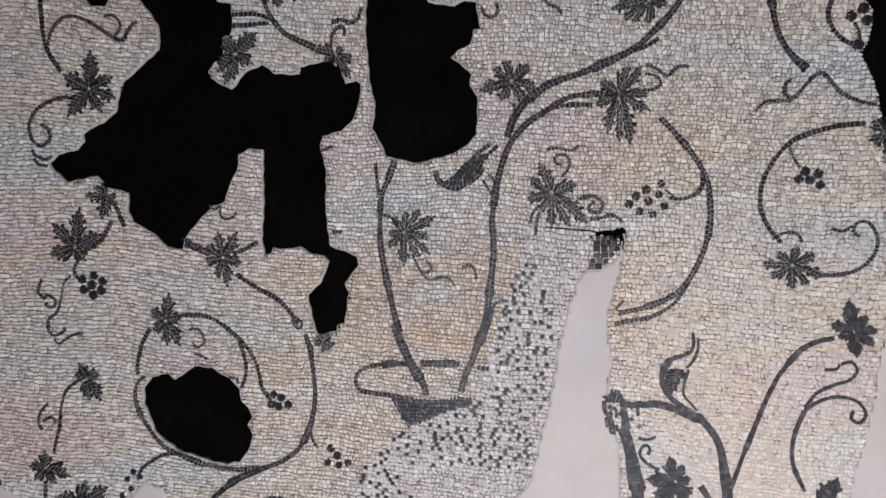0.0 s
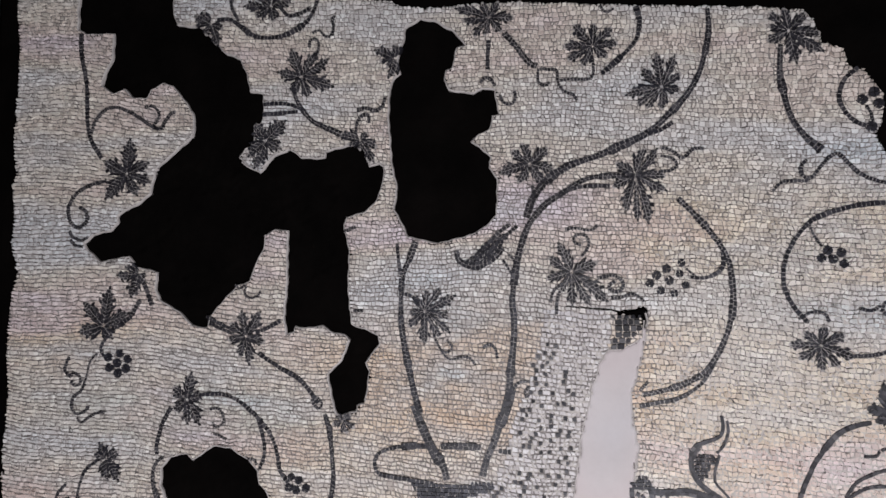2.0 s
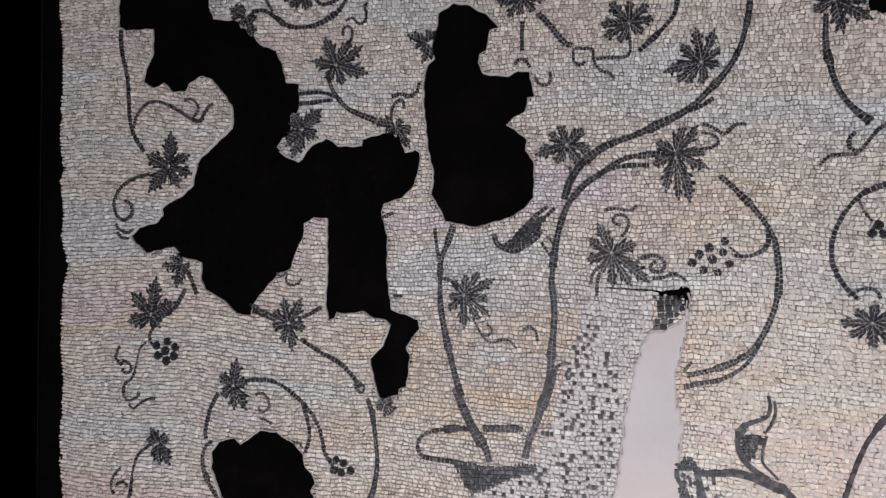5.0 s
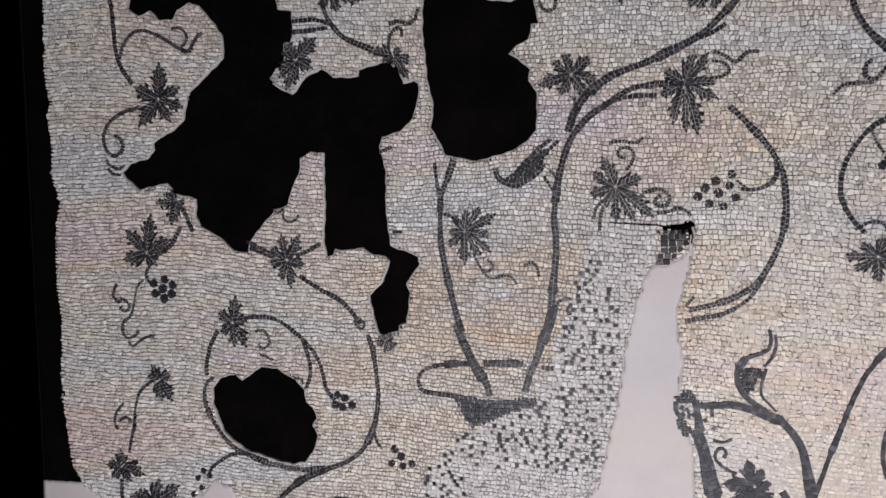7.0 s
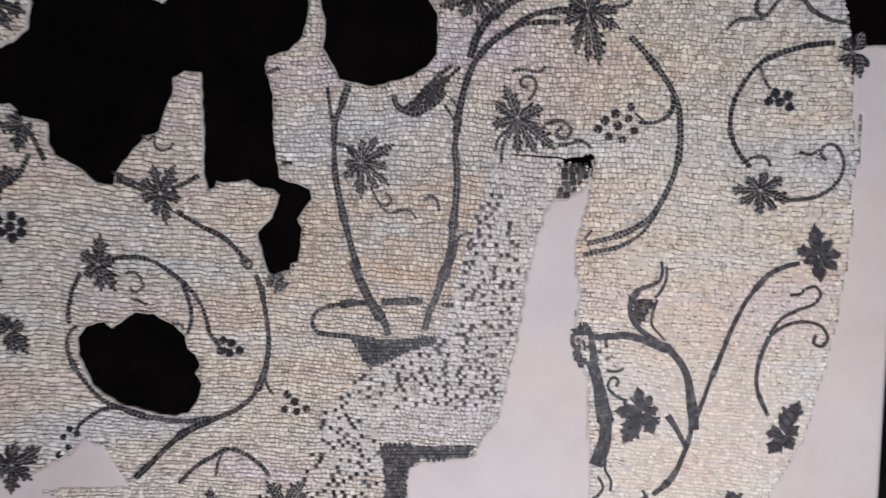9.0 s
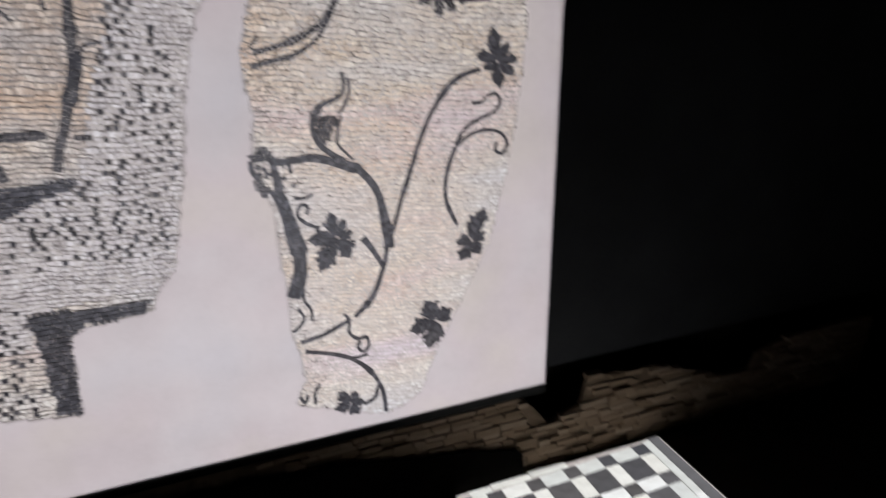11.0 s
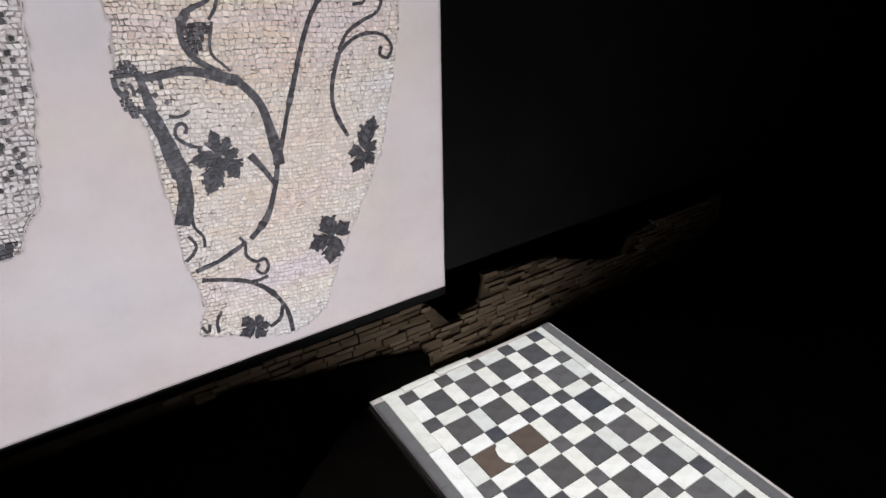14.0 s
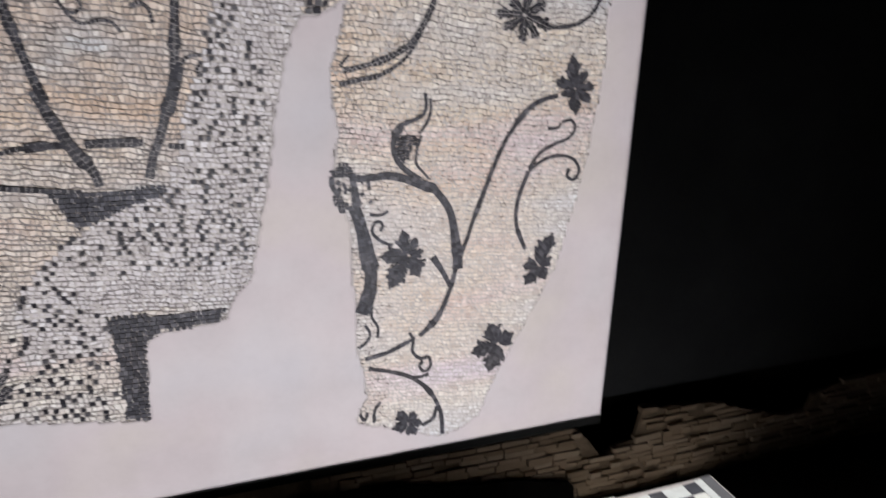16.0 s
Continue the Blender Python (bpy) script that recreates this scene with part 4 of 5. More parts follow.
strand("tendril", 0.0081, 0.0081, [(-0.011, 1.751), (0.005, 1.756), (0.023, 1.763)])
strand("tendril", 0.0064, 0.0063, [(0.016, 1.532), (0.031, 1.532), (0.047, 1.531)])
strand("bowl_rim", 0.0090, 0.0091, [(0.219, 1.175), (0.150, 1.171), (0.112, 1.163), (0.085, 1.149), (0.077, 1.130), (0.081, 1.108), (0.097, 1.096), (0.163, 1.087), (0.238, 1.080)])
strand("bowl_rim", 0.0167, 0.0165, [(0.150, 1.171), (0.184, 1.174), (0.223, 1.175)])
strand("bowl_rim", 0.0165, 0.0163, [(0.256, 1.175), (0.308, 1.177), (0.363, 1.175)])
strand("bowl_rim", 0.0118, 0.0117, [(0.408, 1.168), (0.425, 1.165), (0.441, 1.165)])
patch("bowl", [(0.163, 1.087), (0.253, 1.082), (0.394, 1.086), (0.396, 1.068), (0.357, 1.052), (0.312, 1.040), (0.267, 1.017), (0.213, 0.998), (0.199, 1.031), (0.185, 1.061)])
patch("bowl_foot", [(0.243, 0.799), (0.492, 0.798), (0.469, 0.757), (0.350, 0.750), (0.362, 0.760), (0.312, 0.728), (0.296, 0.530), (0.246, 0.541), (0.247, 0.674), (0.241, 0.802)])
patch("square", [(0.704, 1.515), (0.776, 1.516), (0.775, 1.481), (0.753, 1.460), (0.731, 1.429), (0.700, 1.429)])
strand("vine_stem", 0.0098, 0.0086, [(1.300, 1.258), (1.270, 1.252), (1.232, 1.236), (1.208, 1.213), (1.190, 1.190), (1.167, 1.156), (1.149, 1.118), (1.133, 1.080), (1.121, 1.046), (1.107, 1.008), (1.091, 0.966), (1.074, 0.915), (1.060, 0.872), (1.049, 0.832)])
strand("vine_stem", 0.0099, 0.0120, [(1.064, 0.891), (1.050, 0.853), (1.032, 0.783), (1.004, 0.713), (0.978, 0.681), (0.949, 0.657)])
strand("motif", 0.0070, 0.0100, [(0.960, 1.268), (0.963, 1.240), (0.954, 1.217), (0.928, 1.206), (0.902, 1.196)])
strand("motif", 0.0060, 0.0060, [(0.973, 1.256), (0.974, 1.228), (0.963, 1.198), (0.946, 1.177)])
strand("motif", 0.0135, 0.0150, [(0.906, 1.197), (0.888, 1.173), (0.885, 1.141), (0.896, 1.112), (0.918, 1.089), (0.950, 1.067)])
strand("motif", 0.0058, 0.0062, [(0.952, 1.172), (0.940, 1.134), (0.940, 1.106), (0.958, 1.084), (0.973, 1.067)])
patch("motif", [(0.892, 1.172), (0.935, 1.176), (0.950, 1.165), (0.932, 1.140), (0.922, 1.116), (0.904, 1.106), (0.892, 1.130)])
strand("vine_stem", 0.0077, 0.0098, [(1.237, 0.867), (1.211, 0.924), (1.204, 0.968), (1.213, 1.022), (1.233, 1.074)])
strand("tendril", 0.0070, 0.0074, [(1.233, 1.074), (1.273, 1.102), (1.319, 1.110), (1.358, 1.099), (1.377, 1.070), (1.363, 1.046), (1.343, 1.057), (1.348, 1.076)])
strand("tendril", 0.0070, 0.0069, [(1.233, 1.080), (1.259, 1.117), (1.298, 1.139), (1.338, 1.154), (1.355, 1.179), (1.341, 1.199), (1.317, 1.194)])
strand("tendril", 0.0055, 0.0055, [(1.279, 1.179), (1.306, 1.180), (1.313, 1.192)])
strand("vine_stem", 0.0086, 0.0090, [(0.806, 0.610), (0.860, 0.620), (0.906, 0.638), (0.937, 0.653)])
strand("tendril", 0.0074, 0.0078, [(0.922, 0.670), (0.933, 0.646), (0.931, 0.614), (0.953, 0.590), (0.975, 0.592), (0.980, 0.565), (0.965, 0.549), (0.950, 0.566), (0.958, 0.583)])
strand("vine_stem", 0.0073, 0.0107, [(0.815, 0.582), (0.879, 0.561), (0.933, 0.534), (0.979, 0.486), (1.010, 0.420), (1.017, 0.345)])
strand("tendril", 0.0080, 0.0079, [(0.976, 0.540), (0.948, 0.536), (0.926, 0.538)])
strand("tendril", 0.0086, 0.0085, [(0.957, 0.384), (0.988, 0.400), (1.000, 0.438)])
strand("tendril", 0.0067, 0.0071, [(0.826, 0.761), (0.826, 0.724), (0.840, 0.697), (0.839, 0.667)])
strand("tendril", 0.0069, 0.0070, [(0.807, 0.707), (0.820, 0.680), (0.811, 0.660), (0.790, 0.643)])
strand("tendril", 0.0078, 0.0080, [(0.843, 0.480), (0.828, 0.454), (0.825, 0.419)])
strand("tendril", 0.0077, 0.0078, [(0.788, 0.452), (0.800, 0.429), (0.809, 0.452)])
strand("vine_stem", 0.0110, 0.0159, [(1.141, 2.202), (1.136, 2.129), (1.143, 2.070), (1.157, 2.012), (1.183, 1.967), (1.224, 1.924)])
strand("vine_stem", 0.0070, 0.0056, [(1.185, 2.205), (1.171, 2.177), (1.159, 2.151)])
strand("vine_stem", 0.0083, 0.0082, [(1.319, 2.130), (1.285, 2.100), (1.271, 2.057), (1.282, 2.021), (1.307, 1.991), (1.333, 1.980)])
strand("tendril", 0.0055, 0.0055, [(1.331, 2.033), (1.341, 2.011), (1.346, 1.985)])
strand("tendril", 0.0083, 0.0081, [(1.188, 1.902), (1.174, 1.886), (1.176, 1.863), (1.196, 1.856), (1.217, 1.880), (1.238, 1.903), (1.261, 1.914), (1.281, 1.892), (1.309, 1.862), (1.347, 1.842), (1.386, 1.833)])
strand("tendril", 0.0070, 0.0069, [(1.105, 1.826), (1.129, 1.847), (1.162, 1.849), (1.192, 1.848)])
strand("vine_stem", 0.0094, 0.0083, [(1.362, 1.788), (1.297, 1.783), (1.232, 1.766), (1.186, 1.744), (1.146, 1.695), (1.123, 1.639), (1.121, 1.583), (1.142, 1.533), (1.172, 1.497)])
strand("tendril", 0.0069, 0.0069, [(1.149, 1.505), (1.182, 1.523), (1.209, 1.518), (1.220, 1.497)])
strand("tendril", 0.0055, 0.0055, [(1.186, 1.739), (1.195, 1.711), (1.212, 1.683)])
strand("tendril", 0.0082, 0.0081, [(1.264, 1.415), (1.317, 1.419), (1.356, 1.433), (1.388, 1.468), (1.394, 1.510), (1.374, 1.545), (1.348, 1.546), (1.339, 1.525), (1.355, 1.511)])
strand("tendril", 0.0068, 0.0068, [(1.289, 1.532), (1.315, 1.525), (1.338, 1.539)])
# leaves
patch("trunk_knot", [(0.738, 1.101), (0.753, 1.101), (0.754, 1.111), (0.766, 1.117), (0.780, 1.115), (0.785, 1.103), (0.797, 1.090), (0.812, 1.082), (0.812, 1.066), (0.790, 1.064), (0.778, 1.080), (0.757, 1.081), (0.746, 1.079), (0.737, 1.090)])
patch("trunk_knot", [(0.738, 1.049), (0.754, 1.048), (0.768, 1.031), (0.786, 1.016), (0.792, 0.990), (0.775, 0.998), (0.758, 0.997), (0.744, 1.018)])
strand("vine_stem", 0.0125, 0.0157, [(0.783, 1.090), (0.790, 1.066), (0.793, 1.040), (0.796, 1.012)])
strand("vine_stem", 0.0082, 0.0096, [(0.740, 1.086), (0.741, 1.061), (0.756, 1.041)])
strand("vine_stem", 0.0066, 0.0066, [(0.764, 1.070), (0.772, 1.058), (0.770, 1.044)])
strand("vine_stem", 0.0074, 0.0070, [(0.750, 1.072), (0.759, 1.068)])
strand("vine_stem", 0.0078, 0.0072, [(0.777, 1.056), (0.785, 1.049)])
strand("vine_stem", 0.0070, 0.0070, [(0.754, 1.058), (0.761, 1.050)])
strand("vine_stem", 0.0070, 0.0070, [(0.806, 1.044), (0.812, 1.036)])
strand("vine_stem", 0.0072, 0.0072, [(0.826, 1.024), (0.832, 1.018)])
strand("vine_stem", 0.0076, 0.0067, [(0.824, 1.077), (0.825, 1.062), (0.826, 1.050)])
strand("vine_stem", 0.0270, 0.0330, [(0.787, 1.014), (0.800, 0.980), (0.810, 0.935), (0.818, 0.890), (0.826, 0.850), (0.824, 0.806), (0.812, 0.766), (0.800, 0.737)])
strand("vine_stem", 0.0150, 0.0195, [(0.796, 1.078), (0.812, 1.077), (0.840, 1.079), (0.870, 1.081), (0.900, 1.075), (0.930, 1.065), (0.960, 1.053), (0.985, 1.041), (1.005, 1.019), (1.023, 0.992), (1.032, 0.966), (1.038, 0.934), (1.044, 0.897), (1.049, 0.858), (1.049, 0.832)])
strand("vine_stem", 0.0172, 0.0085, [(0.983, 0.870), (1.008, 0.831), (1.031, 0.785)])
strand("tendril", 0.0057, 0.0058, [(0.826, 0.990), (0.852, 0.987), (0.871, 0.996)])
strand("tendril", 0.0071, 0.0062, [(0.850, 0.948), (0.857, 0.959), (0.850, 0.972), (0.838, 0.969), (0.831, 0.954), (0.834, 0.940), (0.853, 0.922), (0.880, 0.909)])
strand("tendril", 0.0052, 0.0053, [(0.929, 0.864), (0.965, 0.863)])
patch("motif", [(0.321, 1.664), (0.351, 1.651), (0.389, 1.660), (0.425, 1.696), (0.450, 1.737), (0.437, 1.738), (0.399, 1.725), (0.365, 1.696), (0.340, 1.674)])
leaf(0.922, 0.880, [(104, 0.070), (68, 0.052), (14, 0.042), (178, 0.076), (-122, 0.102), (-66, 0.068)])
leaf(1.172, 0.601, [(115, 0.074), (31, 0.055), (-168, 0.082), (-106, 0.090)])
leaf(-0.678, 1.938, [(86, 0.097), (151, 0.080), (23, 0.070), (-19, 0.075), (-133, 0.091), (-61, 0.069)])
leaf(-0.629, 1.643, [(-177, 0.064), (156, 0.045), (-109, 0.067), (-43, 0.026)])
leaf(-0.738, 1.494, [(81, 0.102), (135, 0.085), (-165, 0.075), (24, 0.080), (-52, 0.047)])
leaf(-0.469, 1.284, [(81, 0.071), (140, 0.054), (16, 0.049), (-60, 0.073), (-141, 0.050), (-87, 0.063)])
leaf(-0.716, 1.114, [(117, 0.047), (28, 0.045), (-56, 0.067), (-83, 0.056), (152, 0.042)])
leaf(-0.857, 0.847, [(90, 0.047), (175, 0.047), (-134, 0.046), (-15, 0.073), (-54, 0.049)])
leaf(-0.748, 0.749, [(73, 0.062), (30, 0.088), (174, 0.075), (-153, 0.067), (-97, 0.075), (-40, 0.061)])
leaf(-0.014, 1.234, [(129, 0.024), (35, 0.031), (-161, 0.028), (-24, 0.038), (-65, 0.034)])
leaf(-0.295, 1.462, [(101, 0.067), (59, 0.075), (142, 0.059), (-170, 0.053), (-82, 0.073), (-17, 0.056), (-106, 0.059)])
leaf(-0.419, 2.375, [(151, 0.055), (-70, 0.064), (-24, 0.040), (-114, 0.037)])
leaf(-0.234, 2.416, [(176, 0.076), (-147, 0.054), (-75, 0.048), (28, 0.036), (138, 0.053), (15, 0.064)])
leaf(-0.139, 2.198, [(111, 0.082), (165, 0.068), (30, 0.086), (-20, 0.092), (-70, 0.064), (55, 0.081), (-119, 0.055)])
leaf(-0.245, 2.018, [(122, 0.056), (43, 0.075), (-30, 0.050), (-112, 0.079), (-139, 0.063)])
leaf(0.036, 2.006, [(165, 0.060), (-164, 0.038), (47, 0.029), (-26, 0.051), (-59, 0.069), (-91, 0.029)])
leaf(0.135, 2.234, [(154, 0.060), (-175, 0.043), (-130, 0.034), (84, 0.041), (-109, 0.054)])
leaf(0.399, 2.331, [(160, 0.089), (-177, 0.069), (-128, 0.064), (-51, 0.054), (-6, 0.066), (111, 0.047), (58, 0.050), (-104, 0.052)])
leaf(0.674, 2.232, [(178, 0.073), (-152, 0.073), (-118, 0.060), (128, 0.074), (85, 0.059), (41, 0.067), (2, 0.064), (-43, 0.051)])
leaf(0.848, 2.109, [(-169, 0.086), (-145, 0.076), (135, 0.070), (97, 0.083), (67, 0.081), (34, 0.057), (-16, 0.047), (-93, 0.060), (-127, 0.067)])
leaf(0.503, 1.919, [(-166, 0.078), (140, 0.060), (110, 0.059), (42, 0.062), (-17, 0.064), (-56, 0.063), (-123, 0.058)])
leaf(0.774, 1.879, [(145, 0.058), (70, 0.072), (50, 0.080), (-153, 0.064), (-106, 0.093), (-89, 0.109), (-77, 0.119), (-30, 0.081), (-4, 0.072)])
leaf(0.605, 1.629, [(113, 0.077), (145, 0.068), (-165, 0.065), (20, 0.067), (-41, 0.108), (-62, 0.089), (-90, 0.081), (-119, 0.058)])
leaf(0.215, 1.530, [(82, 0.058), (54, 0.074), (26, 0.085), (-14, 0.069), (-40, 0.082), (-59, 0.078), (-91, 0.082), (-138, 0.060), (-173, 0.044), (122, 0.051)])
leaf(1.279, 0.817, [(68, 0.098), (31, 0.045), (-59, 0.049), (-126, 0.064), (174, 0.049)])
leaf(0.920, 0.399, [(126, 0.054), (66, 0.041), (-10, 0.042), (-64, 0.047), (-167, 0.048)])
leaf(1.162, 2.236, [(131, 0.065), (-156, 0.057), (99, 0.059), (46, 0.060), (-10, 0.073), (-37, 0.092), (-80, 0.080), (162, 0.050)])
leaf(1.197, 1.441, [(178, 0.070), (-148, 0.060), (-89, 0.061), (-52, 0.063), (-22, 0.075), (25, 0.061), (138, 0.051), (75, 0.050)])
leaf(1.346, 1.274, [(100, 0.083), (56, 0.057), (160, 0.064), (-161, 0.045), (-83, 0.066), (-33, 0.061), (5, 0.059)])
leaf(1.404, 1.766, [(123, 0.042), (-120, 0.042), (-72, 0.058), (64, 0.045)])
leaf(-0.019, 0.628, [(168, 0.087), (-169, 0.073), (122, 0.076), (51, 0.085), (31, 0.069), (-82, 0.044), (-137, 0.050)])
leaf(-0.215, 0.643, [(-41, 0.045), (89, 0.037), (-170, 0.026), (31, 0.024)])
# grapes
grapes(0.0132, [(-0.683, 1.413), (-0.720, 1.401), (-0.658, 1.397), (-0.690, 1.385), (-0.715, 1.372), (-0.687, 1.356), (-0.662, 1.370)])
grapes(0.0111, [(-0.158, 1.082), (-0.137, 1.074), (-0.116, 1.054), (-0.143, 1.048), (-0.164, 1.054)])
grapes(0.0085, [(-0.582, 0.847), (-0.601, 0.825), (-0.562, 0.834), (-0.590, 0.797), (-0.618, 0.775)])
grapes(0.0110, [(0.003, 0.935), (0.021, 0.915), (-0.006, 0.896), (0.025, 0.889), (0.052, 0.897)])
grapes(0.0110, [(0.880, 1.649), (0.843, 1.634), (0.874, 1.621), (0.818, 1.618), (0.849, 1.604), (0.801, 1.597), (0.888, 1.592), (0.827, 1.579), (0.860, 1.571)])
grapes(0.0124, [(1.324, 2.048), (1.352, 2.065), (1.361, 2.036), (1.342, 1.979)])
grapes(0.0123, [(1.210, 1.655), (1.225, 1.674), (1.236, 1.652), (1.255, 1.668), (1.260, 1.640)])


# the pale ground: uneven rows that sag and swell, laid round the figures
def bend(x, z):
    """Where a corner of the even rows comes to lie: rows sag and swell, and no two stones are cut alike."""
    z += SLOPE * x
    sag = 0.024 * noise.noise((x * 2.3, z * 2.0, 0.5)) + 0.006 * noise.noise((x * 9, z * 8, 4.5))
    u = 0.0062 * noise.noise((x * 55, z * 55, 2.5)) + 0.006 * noise.noise((x * 7, z * 7, 8.5))
    w = 0.0056 * noise.noise((x * 50, z * 60, 6.5))
    return x + u, z + sag + w


SLOPE = -0.075
CLOSE = (0.10, 0.40, 1.13, 1.27)  # the stretch above the bowl whose stones stand singly
ground, white, specks = Stones(), Stones(), Stones()
singles, quads = [], []
low = PZ0 - 0.2
while low < PZ1 + 0.25:
    h = rng.uniform(0.0100, 0.0128)
    x = PX0 - rng.uniform(0, 0.02)
    while x < PX1:
        w = rng.choice((0.0095, 0.011, 0.0125, 0.0145)) * rng.uniform(0.9, 1.1)
        quads.append([bend(x, low), bend(x + w, low), bend(x + w, low + h), bend(x, low + h)])
        x += w
    low += h
quads = np.array(quads)
mid = quads.mean(axis=1)
ok = (mid[:, 0] > PX0 + 0.01) & (mid[:, 0] < PX1 - 0.01) & (mid[:, 1] > PZ0 + 0.01) & (mid[:, 1] < PZ1 - 0.01)
quads, mid = quads[ok], mid[ok]
hold = (zones(quads[..., 0], quads[..., 1]) == 1).astype(float)
centred = zones(mid[:, 0], mid[:, 1]) == 1
# a stone that hangs over an edge keeps the piece on the near side of it
inner = (quads * hold[..., None]).sum(axis=1) / np.maximum(hold.sum(axis=1), 1)[:, None]
mid = np.where(centred[:, None], mid, inner * 0.92 + mid * 0.08)
keep = centred | ((hold.sum(axis=1) > 0) & (zones(mid[:, 0], mid[:, 1]) == 1))
quads, mid = quads[keep], mid[keep]
# stones at an edge are cut along it
near, far = (zones(quads[..., 0], quads[..., 1]) == 1).astype(float), np.ones(quads.shape[:2])
for step in range(6):
    t = (near + far) / 2
    p = mid[:, None] + (quads - mid[:, None]) * t[..., None]
    good = zones(p[..., 0], p[..., 1]) == 1
    near, far = np.where(good, t, near), np.where(good, far, t)
quads = mid[:, None] + (quads - mid[:, None]) * np.maximum(near, 0.04)[..., None]
mid = quads.mean(axis=1)
pale_zone, speck_a, speck_b = inside(PALE, *mid.T), inside(SPECKLE, *mid.T), inside(SPECKLE_LOW, *mid.T)
crack = smooth(CRACK, 0.004)
lone = (0, 0)
for n, (quad, (cx, cz)) in enumerate(zip(quads, mid)):
    probe = [(quad - (cx, cz)) * k + (cx, cz) for k in (0.4, 0.75)]
    covered = sum(bool(cover[min(max(int((a - PX0) / HIDE), 0), cover.shape[0] - 1), min(max(int((b - PZ0) / HIDE), 0), cover.shape[1] - 1)]) for q in probe for a, b in q)
    if covered >= 7:
        continue
    if any((p.x - cx) ** 2 + (p.y - cz) ** 2 < 0.0030 ** 2 for p in crack):
        continue
    squat = 1 - rng.uniform(0.02, 0.22 if cx < -0.3 else 0.17 if cx < 0.75 else 0.08)  # bed joints are wider than the upright ones
    quad = shrunk([(a, cz + (b - cz) * squat) for a, b in quad], 0.0011 * rng.random() ** 3)
    old = cx < 0.7 or cz > 1.35 + rng.uniform(-0.4, 0.4)
    chip = 0.0014 if old else 0.0010
    rough = 0.0008 if cx < -0.35 or cx > 0.75 else 0.0005
    if (cx - lone[0]) ** 2 + (cz - lone[1]) ** 2 > 0.0145 ** 2 and ((speck_a[n] and rng.random() < 0.23) or (speck_b[n] and rng.random() < 0.21)):
        lone, r = (cx, cz), rng.uniform(0.0044, 0.0056)
        specks.add([(cx - r, cz - r), (cx + r, cz - r), (cx + r, cz + r), (cx - r, cz + r)], 0.0042, 0.0005, 0.0009, 0.0007)
    elif pale_zone[n]:
        white.add(quad, 0.0038 - 0.0009 * rng.random() ** 2, 0.0012, 0.0006, 0.0015)
    elif CLOSE[0] < cx < CLOSE[1] and CLOSE[2] < cz < CLOSE[3] and len(singles) < 300:
        one = Stones()
        one.add(quad, 0.0038 - 0.0009 * rng.random() ** 2, 0.0016, rough, 0.0015)
        singles.append(one)
    else:
        ground.add(quad, 0.0038 - 0.0011 * rng.random() ** 2, 0.0020 if cx < -0.3 else (0.0018 if old else 0.0011), rough, chip)
ground.build("tesserae_ground", M_PALE, "cream limestone tesserae", "stuff")
white.build("tesserae_white", M_WHITE, "whiter limestone tesserae", "stuff")
specks.build("tesserae_specks", M_DARK, "scattered single dark tesserae", "stuff")
for one in singles:
    one.build("tessera", M_PALE_ONE)

# an open crack above the square of dark stones
line = smooth(CRACK, 0.005)
rim = []
for k, c in enumerate(line):
    w = (0.0008 + 0.0022 * k / len(line)) * (1 + 0.9 * noise.noise((k * 0.7, 2, 0)))
    jag = 0.0022 * noise.noise((k * 0.45, 5, 0))
    rim += [(c.x, -0.0058, c.y + jag - w), (c.x, -0.0058, c.y + jag + w)]
hang("crack", mesh_of("crack", rim, [(2 * k, 2 * k + 2, 2 * k + 3, 2 * k + 1) for k in range(len(line) - 1)], M_BLACK), mosaic, "open dark crack")

# near-black edge strip under the panel
block("edge_strip", (PX0, -0.006, PZ0 - 0.028), (PX1, 0.039, PZ0 - 0.001), M_EDGE, mosaic, "near-black strip along the lower edge")

# ---- ruined brick footing below the panel ----
footing = thing("brick_footing", (0.7, 0.0, -0.02), "low ruined wall footing of thin worn bricks in half shadow", "wall")
# height of the ruined top along the wall, with a gap below the panel's corner
TOP_X = [-1.3, 1.44, 1.46, 1.555, 1.615, 1.675, 1.685, 1.83, 1.97, 2.12, 2.28, 2.39, 2.41, 2.55, 3.0]
TOP_Z = [0.275, 0.278, 0.268, 0.149, 0.181, 0.186, 0.287, 0.284, 0.268, 0.215, 0.158, 0.152, 0.215, 0.255, 0.26]


def ruin_top(x):
    return float(np.interp(x, TOP_X, TOP_Z)) + 0.006 * noise.noise((x * 23, 0, 0))


core = bmesh.new()
bmesh.ops.create_grid(core, x_segments=220, y_segments=14, size=0.5)
for v in core.verts:
    x = -1.3 + (v.co.x + 0.5) * 4.3
    z = -0.02 + (v.co.y + 0.5) * (ruin_top(x) + 0.012)
    v.co = (x, 0.010 + 0.007 * noise.noise((x * 30, z * 30, 2)), z)
back = bmesh.ops.extrude_face_region(core, geom=core.faces[:])["geom"]
for v in back:
    if isinstance(v, bmesh.types.BMVert):
        v.co.y += 0.012
bmesh.ops.recalc_face_normals(core, faces=core.faces[:])
me = bpy.data.meshes.new("rubble_core")
core.to_mesh(me)
core.free()
me.materials.append(M_RUBBLE)
hang("rubble_core", me, footing, "crumbling mortar core")
brick_meshes = []
